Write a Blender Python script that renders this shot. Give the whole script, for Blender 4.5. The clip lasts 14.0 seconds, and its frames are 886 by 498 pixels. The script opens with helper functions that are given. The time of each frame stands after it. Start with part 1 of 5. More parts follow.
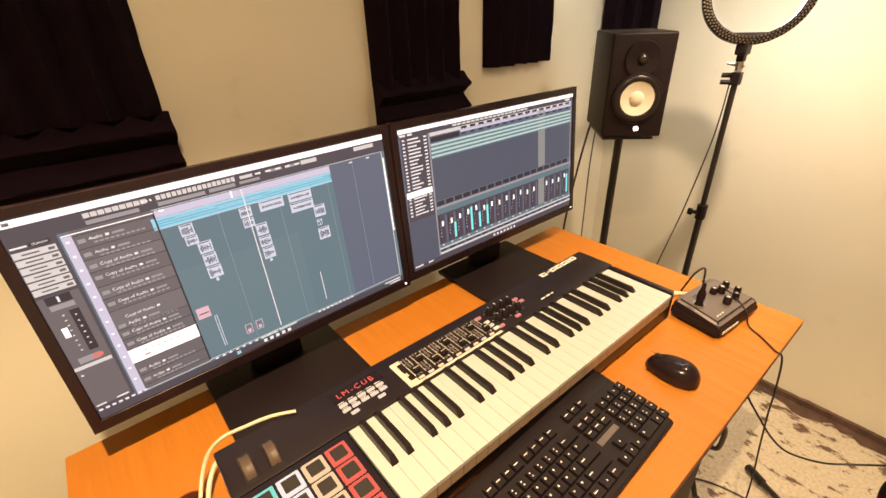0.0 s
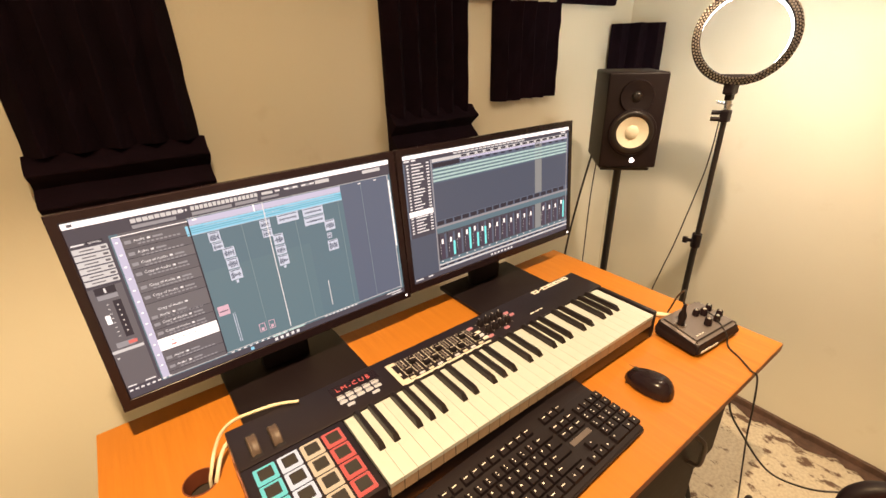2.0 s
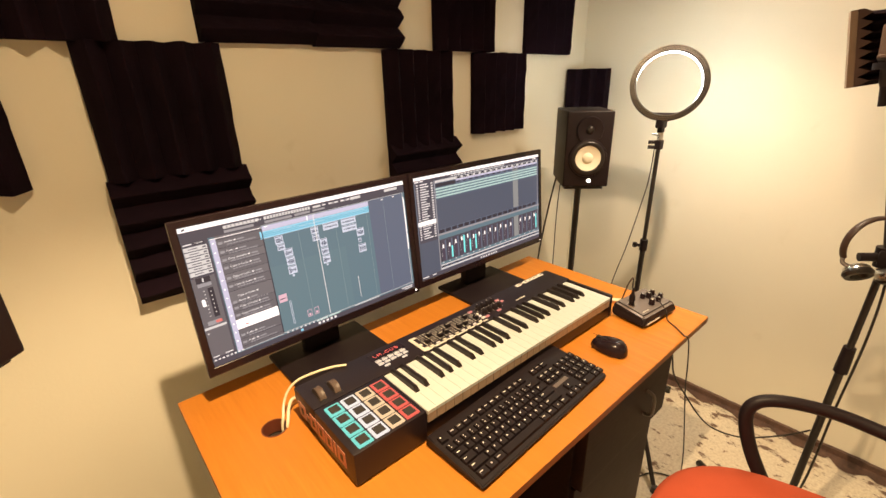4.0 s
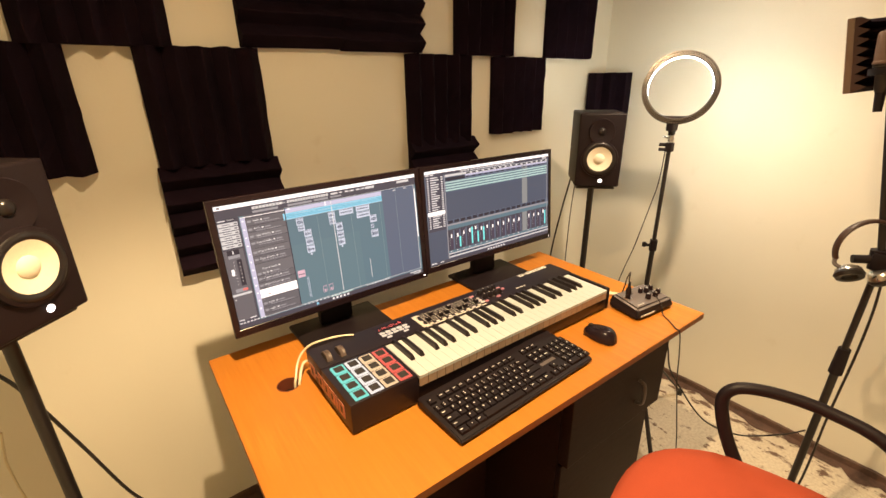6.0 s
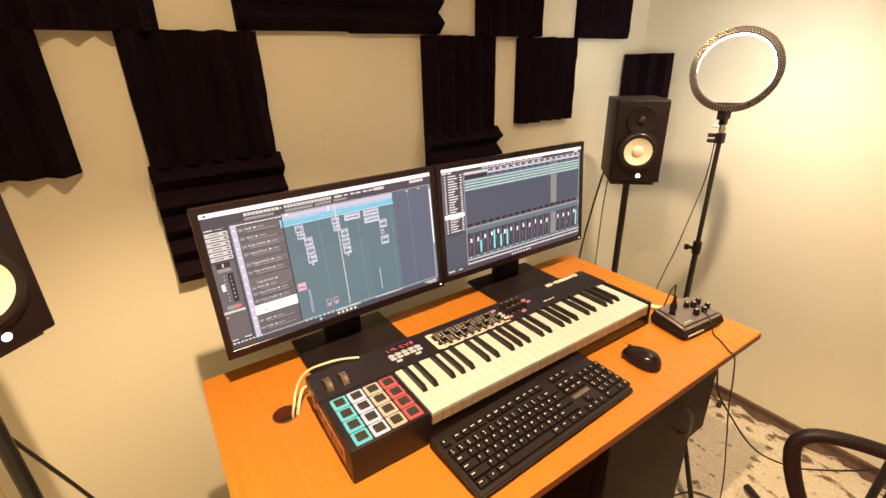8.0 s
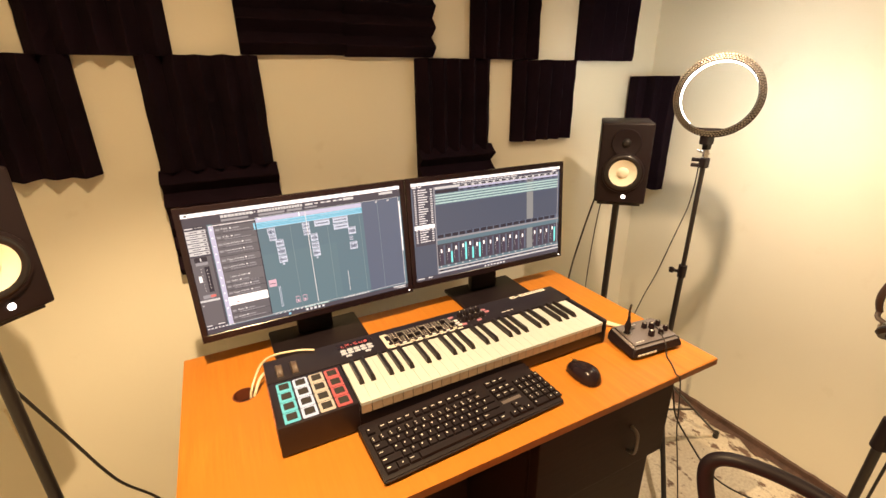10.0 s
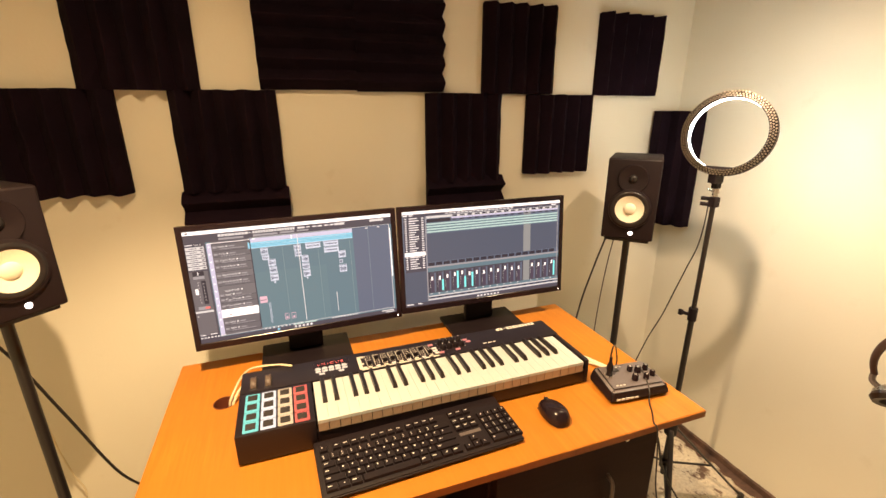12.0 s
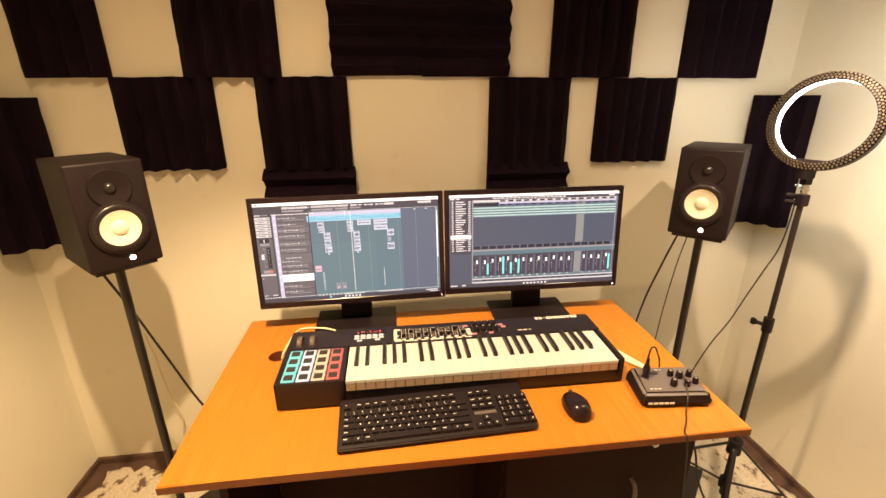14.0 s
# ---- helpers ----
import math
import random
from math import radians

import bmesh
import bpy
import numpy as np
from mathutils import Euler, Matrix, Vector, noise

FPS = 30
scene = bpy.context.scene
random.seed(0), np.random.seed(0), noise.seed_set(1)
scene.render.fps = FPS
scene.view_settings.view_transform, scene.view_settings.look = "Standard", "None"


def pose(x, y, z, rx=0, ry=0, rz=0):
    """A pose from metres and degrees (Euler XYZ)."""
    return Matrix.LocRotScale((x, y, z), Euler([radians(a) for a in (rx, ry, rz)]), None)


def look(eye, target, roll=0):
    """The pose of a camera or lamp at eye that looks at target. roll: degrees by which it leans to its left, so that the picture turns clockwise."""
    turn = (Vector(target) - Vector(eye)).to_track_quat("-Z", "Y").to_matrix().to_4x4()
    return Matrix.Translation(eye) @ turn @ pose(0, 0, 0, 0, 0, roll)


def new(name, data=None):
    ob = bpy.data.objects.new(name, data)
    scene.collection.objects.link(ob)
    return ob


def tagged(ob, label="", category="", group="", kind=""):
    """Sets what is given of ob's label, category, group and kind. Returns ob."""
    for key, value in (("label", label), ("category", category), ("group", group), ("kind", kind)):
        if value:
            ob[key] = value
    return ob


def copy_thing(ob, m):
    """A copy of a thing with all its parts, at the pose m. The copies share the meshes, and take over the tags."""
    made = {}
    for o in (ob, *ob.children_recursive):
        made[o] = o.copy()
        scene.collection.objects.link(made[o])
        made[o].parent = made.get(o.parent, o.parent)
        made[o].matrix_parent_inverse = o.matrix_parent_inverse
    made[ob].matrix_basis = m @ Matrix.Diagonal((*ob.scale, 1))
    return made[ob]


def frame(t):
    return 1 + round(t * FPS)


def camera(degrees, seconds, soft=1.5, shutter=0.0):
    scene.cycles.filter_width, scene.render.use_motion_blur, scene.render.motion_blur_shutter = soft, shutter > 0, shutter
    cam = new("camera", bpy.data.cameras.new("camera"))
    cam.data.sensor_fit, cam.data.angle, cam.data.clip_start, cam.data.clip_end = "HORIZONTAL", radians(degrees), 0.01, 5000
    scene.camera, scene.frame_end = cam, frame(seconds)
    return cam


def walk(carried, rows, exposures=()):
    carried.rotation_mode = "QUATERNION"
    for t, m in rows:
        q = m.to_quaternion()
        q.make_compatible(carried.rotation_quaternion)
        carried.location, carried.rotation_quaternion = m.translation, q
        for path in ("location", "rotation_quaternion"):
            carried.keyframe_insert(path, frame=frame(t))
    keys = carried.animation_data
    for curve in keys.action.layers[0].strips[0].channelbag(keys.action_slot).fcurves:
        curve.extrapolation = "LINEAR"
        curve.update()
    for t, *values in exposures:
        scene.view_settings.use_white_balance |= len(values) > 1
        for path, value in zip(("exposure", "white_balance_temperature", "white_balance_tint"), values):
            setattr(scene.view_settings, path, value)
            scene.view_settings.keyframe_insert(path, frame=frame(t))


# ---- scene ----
cam = camera(90.2, 14.0)
PATH = [
    (0, (0.182, 0.146, 1.467), (1.289, 1.519, 0.523), -2.2),
    (0.5, (0.191, 0.131, 1.465), (1.269, 1.53, 0.528), -2.2),
    (1, (0.191, 0.108, 1.464), (1.255, 1.528, 0.54), -2.2),
    (1.5, (0.179, 0.086, 1.468), (1.239, 1.522, 0.567), -2.1),
    (2, (0.162, 0.049, 1.485), (1.239, 1.513, 0.65), -1.5),
    (2.5, (0.122, 0.033, 1.496), (1.288, 1.463, 0.724), -1.2),
    (3, (0.042, 0.016, 1.508), (1.276, 1.391, 0.742), -0.5),
    (3.2, (0.011, -0.005, 1.516), (1.255, 1.367, 0.76), -0.7),
    (5.3, (-0.103, -0.216, 1.533), (1.041, 1.27, 0.839), -0.8),
    (5.5, (-0.096, -0.227, 1.53), (1.036, 1.266, 0.832), -0.4),
    (6, (-0.079, -0.234, 1.528), (1.025, 1.272, 0.814), -0.8),
    (6.5, (-0.052, -0.197, 1.527), (1.048, 1.305, 0.795), -0.3),
    (7, (-0.032, -0.147, 1.527), (1.034, 1.368, 0.773), -0.2),
    (7.5, (-0.01, -0.109, 1.533), (1.08, 1.392, 0.787), -0.0),
    (7.7, (-0.001, -0.104, 1.53), (1.065, 1.409, 0.772), -0.6),
    (9.8, (0.164, -0.289, 1.548), (0.99, 1.385, 0.83), -0.6),
    (10, (0.167, -0.294, 1.554), (1.015, 1.367, 0.832), -0.7),
    (10.5, (0.156, -0.302, 1.555), (1.019, 1.354, 0.839), -0.7),
    (11, (0.196, -0.33, 1.553), (0.999, 1.382, 0.904), -0.1),
    (11.5, (0.266, -0.359, 1.571), (0.959, 1.406, 0.935), 0.0),
    (12, (0.335, -0.393, 1.57), (0.976, 1.4, 0.958), -0.1),
    (12.5, (0.375, -0.416, 1.565), (0.868, 1.406, 0.903), 0.8),
    (13, (0.379, -0.406, 1.567), (0.832, 1.423, 0.896), 0.2),
    (13.5, (0.415, -0.428, 1.561), (0.764, 1.424, 0.893), -0.0),
    (14, (0.472, -0.457, 1.571), (0.698, 1.413, 0.9), -0.3),
]
# the picture's exposure and white balance on the way: seconds, stops, kelvin, tint
TONE = [
    (0, 0.06, 7100, 24), (3, 0.09, 7050, 23), (5.5, 0.10, 6850, 20), (6.5, 0.13, 7100, 23), (7.5, 0.15, 7100, 23), (10, 0.20, 7150, 23), (12, 0.25, 7250, 24), (14, 0.34, 7350, 25),
]
walk(cam, [(t, look(eye, target, roll)) for t, eye, target, roll in PATH], TONE)

# ---- light ----
world = bpy.data.worlds.new("world")
world.use_nodes = True
world.node_tree.nodes["Background"].inputs[0].default_value = (0.9, 0.75, 0.6, 1)
world.node_tree.nodes["Background"].inputs[1].default_value = 0.008
scene.world = world
# a ceiling downlight and a small spotlight turned towards the microphone corner, each with its beam and spill
DOWN, BULB = (0.165, 0.150, 2.27), (1.40, 0.36, 1.92)
AIM = Vector((0.30, 0.10, -0.95))
for where, watts, cone, blend, size in ((DOWN, 130, 98, 0.45, 0.016), (DOWN, 38, 168, 0.7, 0.02), (BULB, 45, 106, 1.0, 0.011), (BULB, 15, 174, 0.5, 0.02)):
    lamp_light = bpy.data.lights.new("lamp_light", "SPOT")
    lamp_light.energy, lamp_light.color = watts, (1.0, 0.775, 0.43) if where == DOWN else (1.0, 0.84, 0.57)
    lamp_light.spot_size, lamp_light.spot_blend, lamp_light.shadow_soft_size = radians(cone), blend, size
    lamp_ob = new("lamp_light", lamp_light)
    lamp_ob.location = where
    if where == BULB:
        lamp_ob.rotation_mode = "QUATERNION"
        lamp_ob.rotation_quaternion = AIM.to_track_quat("-Z", "Y")


# ---- materials ----
def nodes_of(name):
    m = bpy.data.materials.new(name)
    m.use_nodes = True
    nt = m.node_tree
    return m, nt, nt.nodes["Principled BSDF"]


def mixed(nt, fac, a, b):
    mix = nt.nodes.new("ShaderNodeMix")
    mix.data_type = "RGBA"
    for sock, v in ((mix.inputs[0], fac), (mix.inputs[6], a), (mix.inputs[7], b)):
        if isinstance(v, bpy.types.NodeSocket):
            nt.links.new(v, sock)
        elif isinstance(v, (int, float)):
            sock.default_value = v
        else:
            sock.default_value = (*v, 1)
    return mix.outputs[2]


def noise_of(nt, scale, detail=4, rough=0.55, stretch=None):
    co = nt.nodes.new("ShaderNodeTexCoord").outputs["Object"]
    if stretch:
        mp = nt.nodes.new("ShaderNodeMapping")
        mp.inputs["Scale"].default_value = stretch
        nt.links.new(co, mp.inputs[0])
        co = mp.outputs[0]
    n = nt.nodes.new("ShaderNodeTexNoise")
    n.inputs["Scale"].default_value, n.inputs["Detail"].default_value, n.inputs["Roughness"].default_value = scale, detail, rough
    nt.links.new(co, n.inputs["Vector"])
    return n.outputs["Fac"]


def ramp(nt, fac, lo, hi):
    r = nt.nodes.new("ShaderNodeMapRange")
    r.inputs[1].default_value, r.inputs[2].default_value = lo, hi
    nt.links.new(fac, r.inputs[0])
    return r.outputs[0]


def bumped(nt, bsdf, fac, strength, dist):
    b = nt.nodes.new("ShaderNodeBump")
    b.inputs["Strength"].default_value, b.inputs["Distance"].default_value = strength, dist
    nt.links.new(fac, b.inputs["Height"])
    nt.links.new(b.outputs[0], bsdf.inputs["Normal"])


def plain(name, base, rough=0.5, metal=0.0, vary=0.15, scale=40, big=3, bump=0.1, dist=0.0005, spec=0.5):
    """A surface with variation at two scales, wear in its gloss and a fine relief."""
    m, nt, b = nodes_of(name)
    dark = tuple(c * (1 - vary) for c in base)
    light = tuple(min(1, c * (1 + vary)) for c in base)
    fine, broad = noise_of(nt, scale), noise_of(nt, big, 3)
    nt.links.new(mixed(nt, 0.35, mixed(nt, ramp(nt, broad, 0.3, 0.7), dark, light), mixed(nt, ramp(nt, fine, 0.35, 0.65), dark, light)), b.inputs["Base Color"])
    r = nt.nodes.new("ShaderNodeMapRange")
    r.inputs[3].default_value, r.inputs[4].default_value = max(0.03, rough - 0.08), min(1, rough + 0.08)
    nt.links.new(fine, r.inputs[0])
    nt.links.new(r.outputs[0], b.inputs["Roughness"])
    b.inputs["Metallic"].default_value, b.inputs["Specular IOR Level"].default_value = metal, spec
    if bump:
        bumped(nt, b, fine, bump, dist)
    return m


def glowing(name, colour, strength):
    m, nt, b = nodes_of(name)
    b.inputs["Base Color"].default_value = (0.02, 0.02, 0.02, 1)
    b.inputs["Roughness"].default_value = 0.3
    if name.startswith("screen"):
        b.inputs["Specular IOR Level"].default_value = 0.12
    b.inputs["Emission Color"].default_value = (*colour, 1)
    b.inputs["Emission Strength"].default_value = strength * (1.28 if name.startswith("screen") else 1.0)
    return m


def wood(name, a, c, rough, across=(1.2, 14, 14), spec=0.5):
    m, nt, b = nodes_of(name)
    b.inputs["Specular IOR Level"].default_value = spec
    grain = noise_of(nt, 6, 8, 0.65, across)
    fine = noise_of(nt, 30, 4, 0.6, (across[0] * 0.8, across[1] * 1.6, across[2]))
    broad = noise_of(nt, 1.6, 2, 0.5, (1, 3, 3))
    col = mixed(nt, ramp(nt, grain, 0.35, 0.68), a, c)
    col = mixed(nt, ramp(nt, broad, 0.3, 0.75), col, tuple(0.5 * (x + y) * 0.93 for x, y in zip(a, c)))
    nt.links.new(col, b.inputs["Base Color"])
    r = nt.nodes.new("ShaderNodeMapRange")
    r.inputs[3].default_value, r.inputs[4].default_value = rough - 0.07, rough + 0.1
    nt.links.new(fine, r.inputs[0])
    nt.links.new(r.outputs[0], b.inputs["Roughness"])
    bumped(nt, b, fine, 0.08, 0.0004)
    return m


def wall_paint():
    m, nt, b = nodes_of("cream_wall_paint")
    broad, mid, fine = noise_of(nt, 1.3, 3), noise_of(nt, 9, 5), noise_of(nt, 120, 3)
    col = mixed(nt, ramp(nt, broad, 0.3, 0.7), (0.77, 0.73, 0.61), (0.82, 0.785, 0.67))
    col = mixed(nt, ramp(nt, mid, 0.66, 0.86), col, (0.71, 0.66, 0.53))
    nt.links.new(col, b.inputs["Base Color"])
    b.inputs["Roughness"].default_value = 0.55
    add = nt.nodes.new("ShaderNodeMath")
    nt.links.new(mid, add.inputs[0])
    nt.links.new(fine, add.inputs[1])
    bumped(nt, b, add.outputs[0], 0.18, 0.002)
    return m


def floor_cover():
    """Pale worn cement with dark torn remains of an old glued covering."""
    m, nt, b = nodes_of("worn_cement_floor")
    broad, mid, fine = noise_of(nt, 2.2, 4), noise_of(nt, 17, 6, 0.6), noise_of(nt, 90, 3)
    streak = noise_of(nt, 15, 6, 0.64, (1.4, 0.8, 1))
    col = mixed(nt, ramp(nt, broad, 0.3, 0.7), (0.62, 0.54, 0.42), (0.74, 0.68, 0.56))
    col = mixed(nt, ramp(nt, fine, 0.4, 0.75), col, (0.52, 0.44, 0.34))
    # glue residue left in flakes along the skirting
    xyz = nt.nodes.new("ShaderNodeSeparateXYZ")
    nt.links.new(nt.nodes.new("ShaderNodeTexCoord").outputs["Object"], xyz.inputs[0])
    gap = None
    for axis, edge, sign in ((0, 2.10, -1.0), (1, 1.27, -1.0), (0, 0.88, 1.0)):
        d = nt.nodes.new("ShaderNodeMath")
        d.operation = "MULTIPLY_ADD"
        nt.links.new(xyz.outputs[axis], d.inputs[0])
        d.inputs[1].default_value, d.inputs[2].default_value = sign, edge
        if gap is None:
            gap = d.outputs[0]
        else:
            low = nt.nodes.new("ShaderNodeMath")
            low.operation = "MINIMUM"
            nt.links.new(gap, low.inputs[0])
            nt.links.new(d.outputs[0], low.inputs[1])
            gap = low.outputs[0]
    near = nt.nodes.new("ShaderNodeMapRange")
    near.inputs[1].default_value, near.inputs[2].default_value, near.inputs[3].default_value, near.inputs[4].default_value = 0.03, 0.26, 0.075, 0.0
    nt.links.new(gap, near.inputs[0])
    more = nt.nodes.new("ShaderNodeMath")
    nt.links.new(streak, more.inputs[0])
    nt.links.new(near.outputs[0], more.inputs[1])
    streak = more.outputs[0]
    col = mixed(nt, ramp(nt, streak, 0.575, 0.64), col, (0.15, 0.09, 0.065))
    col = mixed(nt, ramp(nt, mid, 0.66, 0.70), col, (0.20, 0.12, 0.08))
    nt.links.new(col, b.inputs["Base Color"])
    b.inputs["Roughness"].default_value = 0.7
    bumped(nt, b, mid, 0.3, 0.002)
    return m


def foam_of(name, base):
    m, nt, b = nodes_of(name)
    broad, fine = noise_of(nt, 8, 4), noise_of(nt, 420, 2, 0.7)
    nt.links.new(mixed(nt, ramp(nt, broad, 0.3, 0.7), tuple(c * 0.75 for c in base), tuple(c * 1.3 for c in base)), b.inputs["Base Color"])
    b.inputs["Roughness"].default_value, b.inputs["Specular IOR Level"].default_value = 0.98, 0.1
    bumped(nt, b, fine, 0.6, 0.002)
    return m


M = {
    "wall": wall_paint(),
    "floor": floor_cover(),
    "ceiling": plain("ceiling_paint", (0.84, 0.82, 0.77), 0.7),
    "skirt": plain("dark_skirting_paint", (0.10, 0.055, 0.04), 0.6, vary=0.5, scale=60, big=14, bump=0.4, dist=0.002),
    "foam": foam_of("charcoal_foam", (0.0095, 0.0042, 0.0085)),
    # the same foam, with light caught by its end faces put into the colour
    "foam_end_lit": foam_of("lit_foam_end", (0.085, 0.055, 0.050)),
    "desk": wood("orange_veneer", (0.46, 0.155, 0.018), (0.56, 0.205, 0.028), 0.42, (14, 0.9, 14), spec=0.35),
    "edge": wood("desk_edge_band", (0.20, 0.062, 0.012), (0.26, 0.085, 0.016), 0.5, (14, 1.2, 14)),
    "darkwood": wood("dark_brown_laminate", (0.021, 0.0082, 0.0072), (0.030, 0.012, 0.010), 0.5, spec=0.1),
    "lining": plain("red_brown_hole_lining", (0.16, 0.040, 0.018), 0.5),
    # black that stands in for the shade inside the cable hole
    "hole": plain("black_hole_shade", (0.03, 0.02, 0.015), 0.6),
    "matte": plain("matte_black_plastic", (0.0105, 0.0062, 0.0082), 0.52, vary=0.25, scale=300, bump=0.15, dist=0.0003, spec=0.28),
    "gloss": plain("glossy_black_plastic", (0.016, 0.009, 0.012), 0.22, vary=0.2, scale=60, bump=0, spec=0.3),
    "vinyl": plain("black_vinyl_wrap", (0.0125, 0.0070, 0.0085), 0.5, vary=0.2, scale=220, bump=0.3, dist=0.0006, spec=0.25),
    "midi": plain("satin_black_case", (0.0125, 0.0075, 0.0105), 0.42, vary=0.2, scale=260, bump=0.12, dist=0.0003, spec=0.4),
    "white_key": plain("ivory_key_plastic", (0.50, 0.535, 0.53), 0.30, vary=0.03, bump=0.02),
    # key fronts are browner and darker than the key tops
    "key_front": plain("brown_key_front", (0.36, 0.26, 0.19), 0.45, vary=0.25, scale=120, bump=0.05),
    "black_key": plain("black_key_plastic", (0.015, 0.010, 0.010), 0.32, vary=0.2, bump=0.05),
    "rubber": plain("dark_pad_rubber", (0.022, 0.018, 0.017), 0.75, vary=0.2),
    "wheel": plain("brown_grey_wheel_rubber", (0.085, 0.056, 0.044), 0.5, vary=0.25, scale=200),
    "legend": plain("white_print", (0.72, 0.70, 0.66), 0.5, vary=0.05, bump=0),
    "panel_white": plain("white_panel_print", (0.62, 0.59, 0.52), 0.45, vary=0.08, bump=0.02),
    "steel": plain("brushed_steel", (0.60, 0.57, 0.54), 0.28, 1.0, vary=0.1, scale=120),
    "stud": plain("dark_polished_metal", (0.42, 0.39, 0.37), 0.20, 1.0, vary=0.15, scale=200, bump=0),
    "pole": plain("black_powder_coat", (0.018, 0.014, 0.014), 0.35, vary=0.2, scale=200, bump=0.1),
    "cone": plain("white_paper_cone", (0.80, 0.75, 0.60), 0.6, vary=0.06, scale=160, big=12, bump=0.2, dist=0.0006),
    "surround": plain("black_rubber_surround", (0.015, 0.012, 0.012), 0.3, bump=0.05),
    "grey": plain("grey_metal_case", (0.17, 0.142, 0.136), 0.38, 0.35, vary=0.15, scale=200, bump=0.1),
    "grey_dark": plain("dark_grey_plastic", (0.055, 0.047, 0.045), 0.45, vary=0.2),
    "cable": plain("black_cable_jacket", (0.018, 0.014, 0.013), 0.4, bump=0.05),
    "cable_white": plain("cream_cable_jacket", (0.72, 0.64, 0.46), 0.4, vary=0.08, bump=0.05),
    "tan": plain("tan_shield_rim", (0.21, 0.145, 0.105), 0.6, vary=0.15),
    "mic": plain("bronze_mic_body", (0.035, 0.025, 0.021), 0.4, 0.4, vary=0.15, scale=200),
    "mesh": plain("mic_grille_mesh", (0.15, 0.092, 0.065), 0.5, 0.3, vary=0.3, scale=900, bump=0.6, dist=0.001),
    "seat": plain("red_chair_fabric", (0.42, 0.075, 0.035), 0.9, vary=0.15, scale=500, big=6, bump=0.5, dist=0.0012, spec=0.2),
    "leather": plain("brown_headband_leather", (0.055, 0.028, 0.020), 0.42, vary=0.25, scale=120, bump=0.25),
    "bulb": glowing("warm_lamp_diffuser", (1.0, 0.72, 0.4), 4.0),
    "led_white": glowing("white_led", (1.0, 0.96, 0.9), 5.0),
    "led_ring": glowing("ring_light_diffuser", (0.80, 1.0, 0.96), 35.0),
    "led_red": glowing("red_led_segments", (1.0, 0.13, 0.09), 1.6),
    "pad_cyan": glowing("cyan_pad_rim", (0.16, 0.85, 0.72), 0.85),
    "pad_white": glowing("white_pad_rim", (0.95, 0.95, 0.90), 0.85),
    "pad_amber": glowing("amber_pad_rim", (1.0, 0.72, 0.40), 0.85),
    "pad_red": glowing("red_pad_rim", (0.95, 0.13, 0.09), 0.85),
    "btn_glow": glowing("lit_cream_button", (1.0, 0.86, 0.66), 0.8),
    "btn_pink": glowing("lit_pink_button", (1.0, 0.33, 0.27), 0.7),
    "s_dark": glowing("screen_dark_grey", (0.050, 0.048, 0.066), 1.0),
    "s_list": glowing("screen_track_grey", (0.105, 0.100, 0.110), 1.0),
    "s_list2": glowing("screen_track_grey_pale", (0.125, 0.120, 0.128), 1.0),
    "s_col": glowing("screen_faint_column", (0.20, 0.215, 0.21), 1.0),
    "s_mid": glowing("screen_slate", (0.082, 0.108, 0.158), 1.0),
    "s_slate": glowing("screen_slate_dark", (0.058, 0.074, 0.108), 1.0),
    "s_teal": glowing("screen_teal_grey", (0.082, 0.152, 0.185), 1.0),
    "s_teal2": glowing("screen_teal_pale", (0.088, 0.162, 0.190), 1.0),
    "s_line": glowing("screen_faint_line", (0.17, 0.25, 0.26), 1.0),
    "s_blue": glowing("screen_sky_blue", (0.20, 0.52, 0.66), 1.0),
    "s_blue2": glowing("screen_deep_cyan", (0.10, 0.36, 0.46), 1.0),
    "s_lav": glowing("screen_lavender", (0.46, 0.46, 0.58), 1.0),
    "s_pale": glowing("screen_pale_grey", (0.52, 0.52, 0.50), 1.0),
    "s_grey": glowing("screen_mid_grey", (0.25, 0.25, 0.26), 1.0),
    "s_clip": glowing("screen_clip_grey", (0.48, 0.54, 0.62), 1.0),
    "s_white": glowing("screen_white", (0.98, 0.95, 0.90), 1.05),
    "s_text": glowing("screen_text_white", (0.66, 0.66, 0.64), 1.0),
    "s_mint": glowing("screen_mint", (0.36, 0.52, 0.48), 1.0),
    "s_black": glowing("screen_near_black", (0.02, 0.018, 0.03), 1.0),
    "s_plum": glowing("screen_plum", (0.050, 0.036, 0.062), 1.0),
    "s_cyan": glowing("screen_cyan", (0.13, 0.70, 0.68), 1.0),
    "s_pink": glowing("screen_pink", (0.58, 0.38, 0.44), 1.0),
    "s_red": glowing("screen_red", (0.62, 0.14, 0.12), 1.0),
}


# ---- building helpers ----
def part(name, bm, material, parent=None, label="", smooth=False, loc=None):
    me = bpy.data.meshes.new(name)
    bmesh.ops.recalc_face_normals(bm, faces=bm.faces)
    bm.to_mesh(me)
    bm.free()
    for mt in material if isinstance(material, (list, tuple)) else (material,):
        me.materials.append(mt)
    if smooth:
        me.shade_smooth()
        me.set_sharp_from_angle(angle=radians(38))
    ob = new(name, me)
    if parent:
        ob.parent = parent
    if loc:
        ob.location = loc
    if label:
        ob["label"] = label
    return ob


def again(name, me, parent, loc, rz=0.0, label=""):
    ob = new(name, me)
    ob.parent, ob.location, ob.rotation_euler = parent, loc, (0, 0, radians(rz))
    if label:
        ob["label"] = label
    return ob


def thing(name, label, category, m, group=""):
    e = new(name)
    e.empty_display_size = 0.05
    e.matrix_basis = m
    return tagged(e, label, category, group)


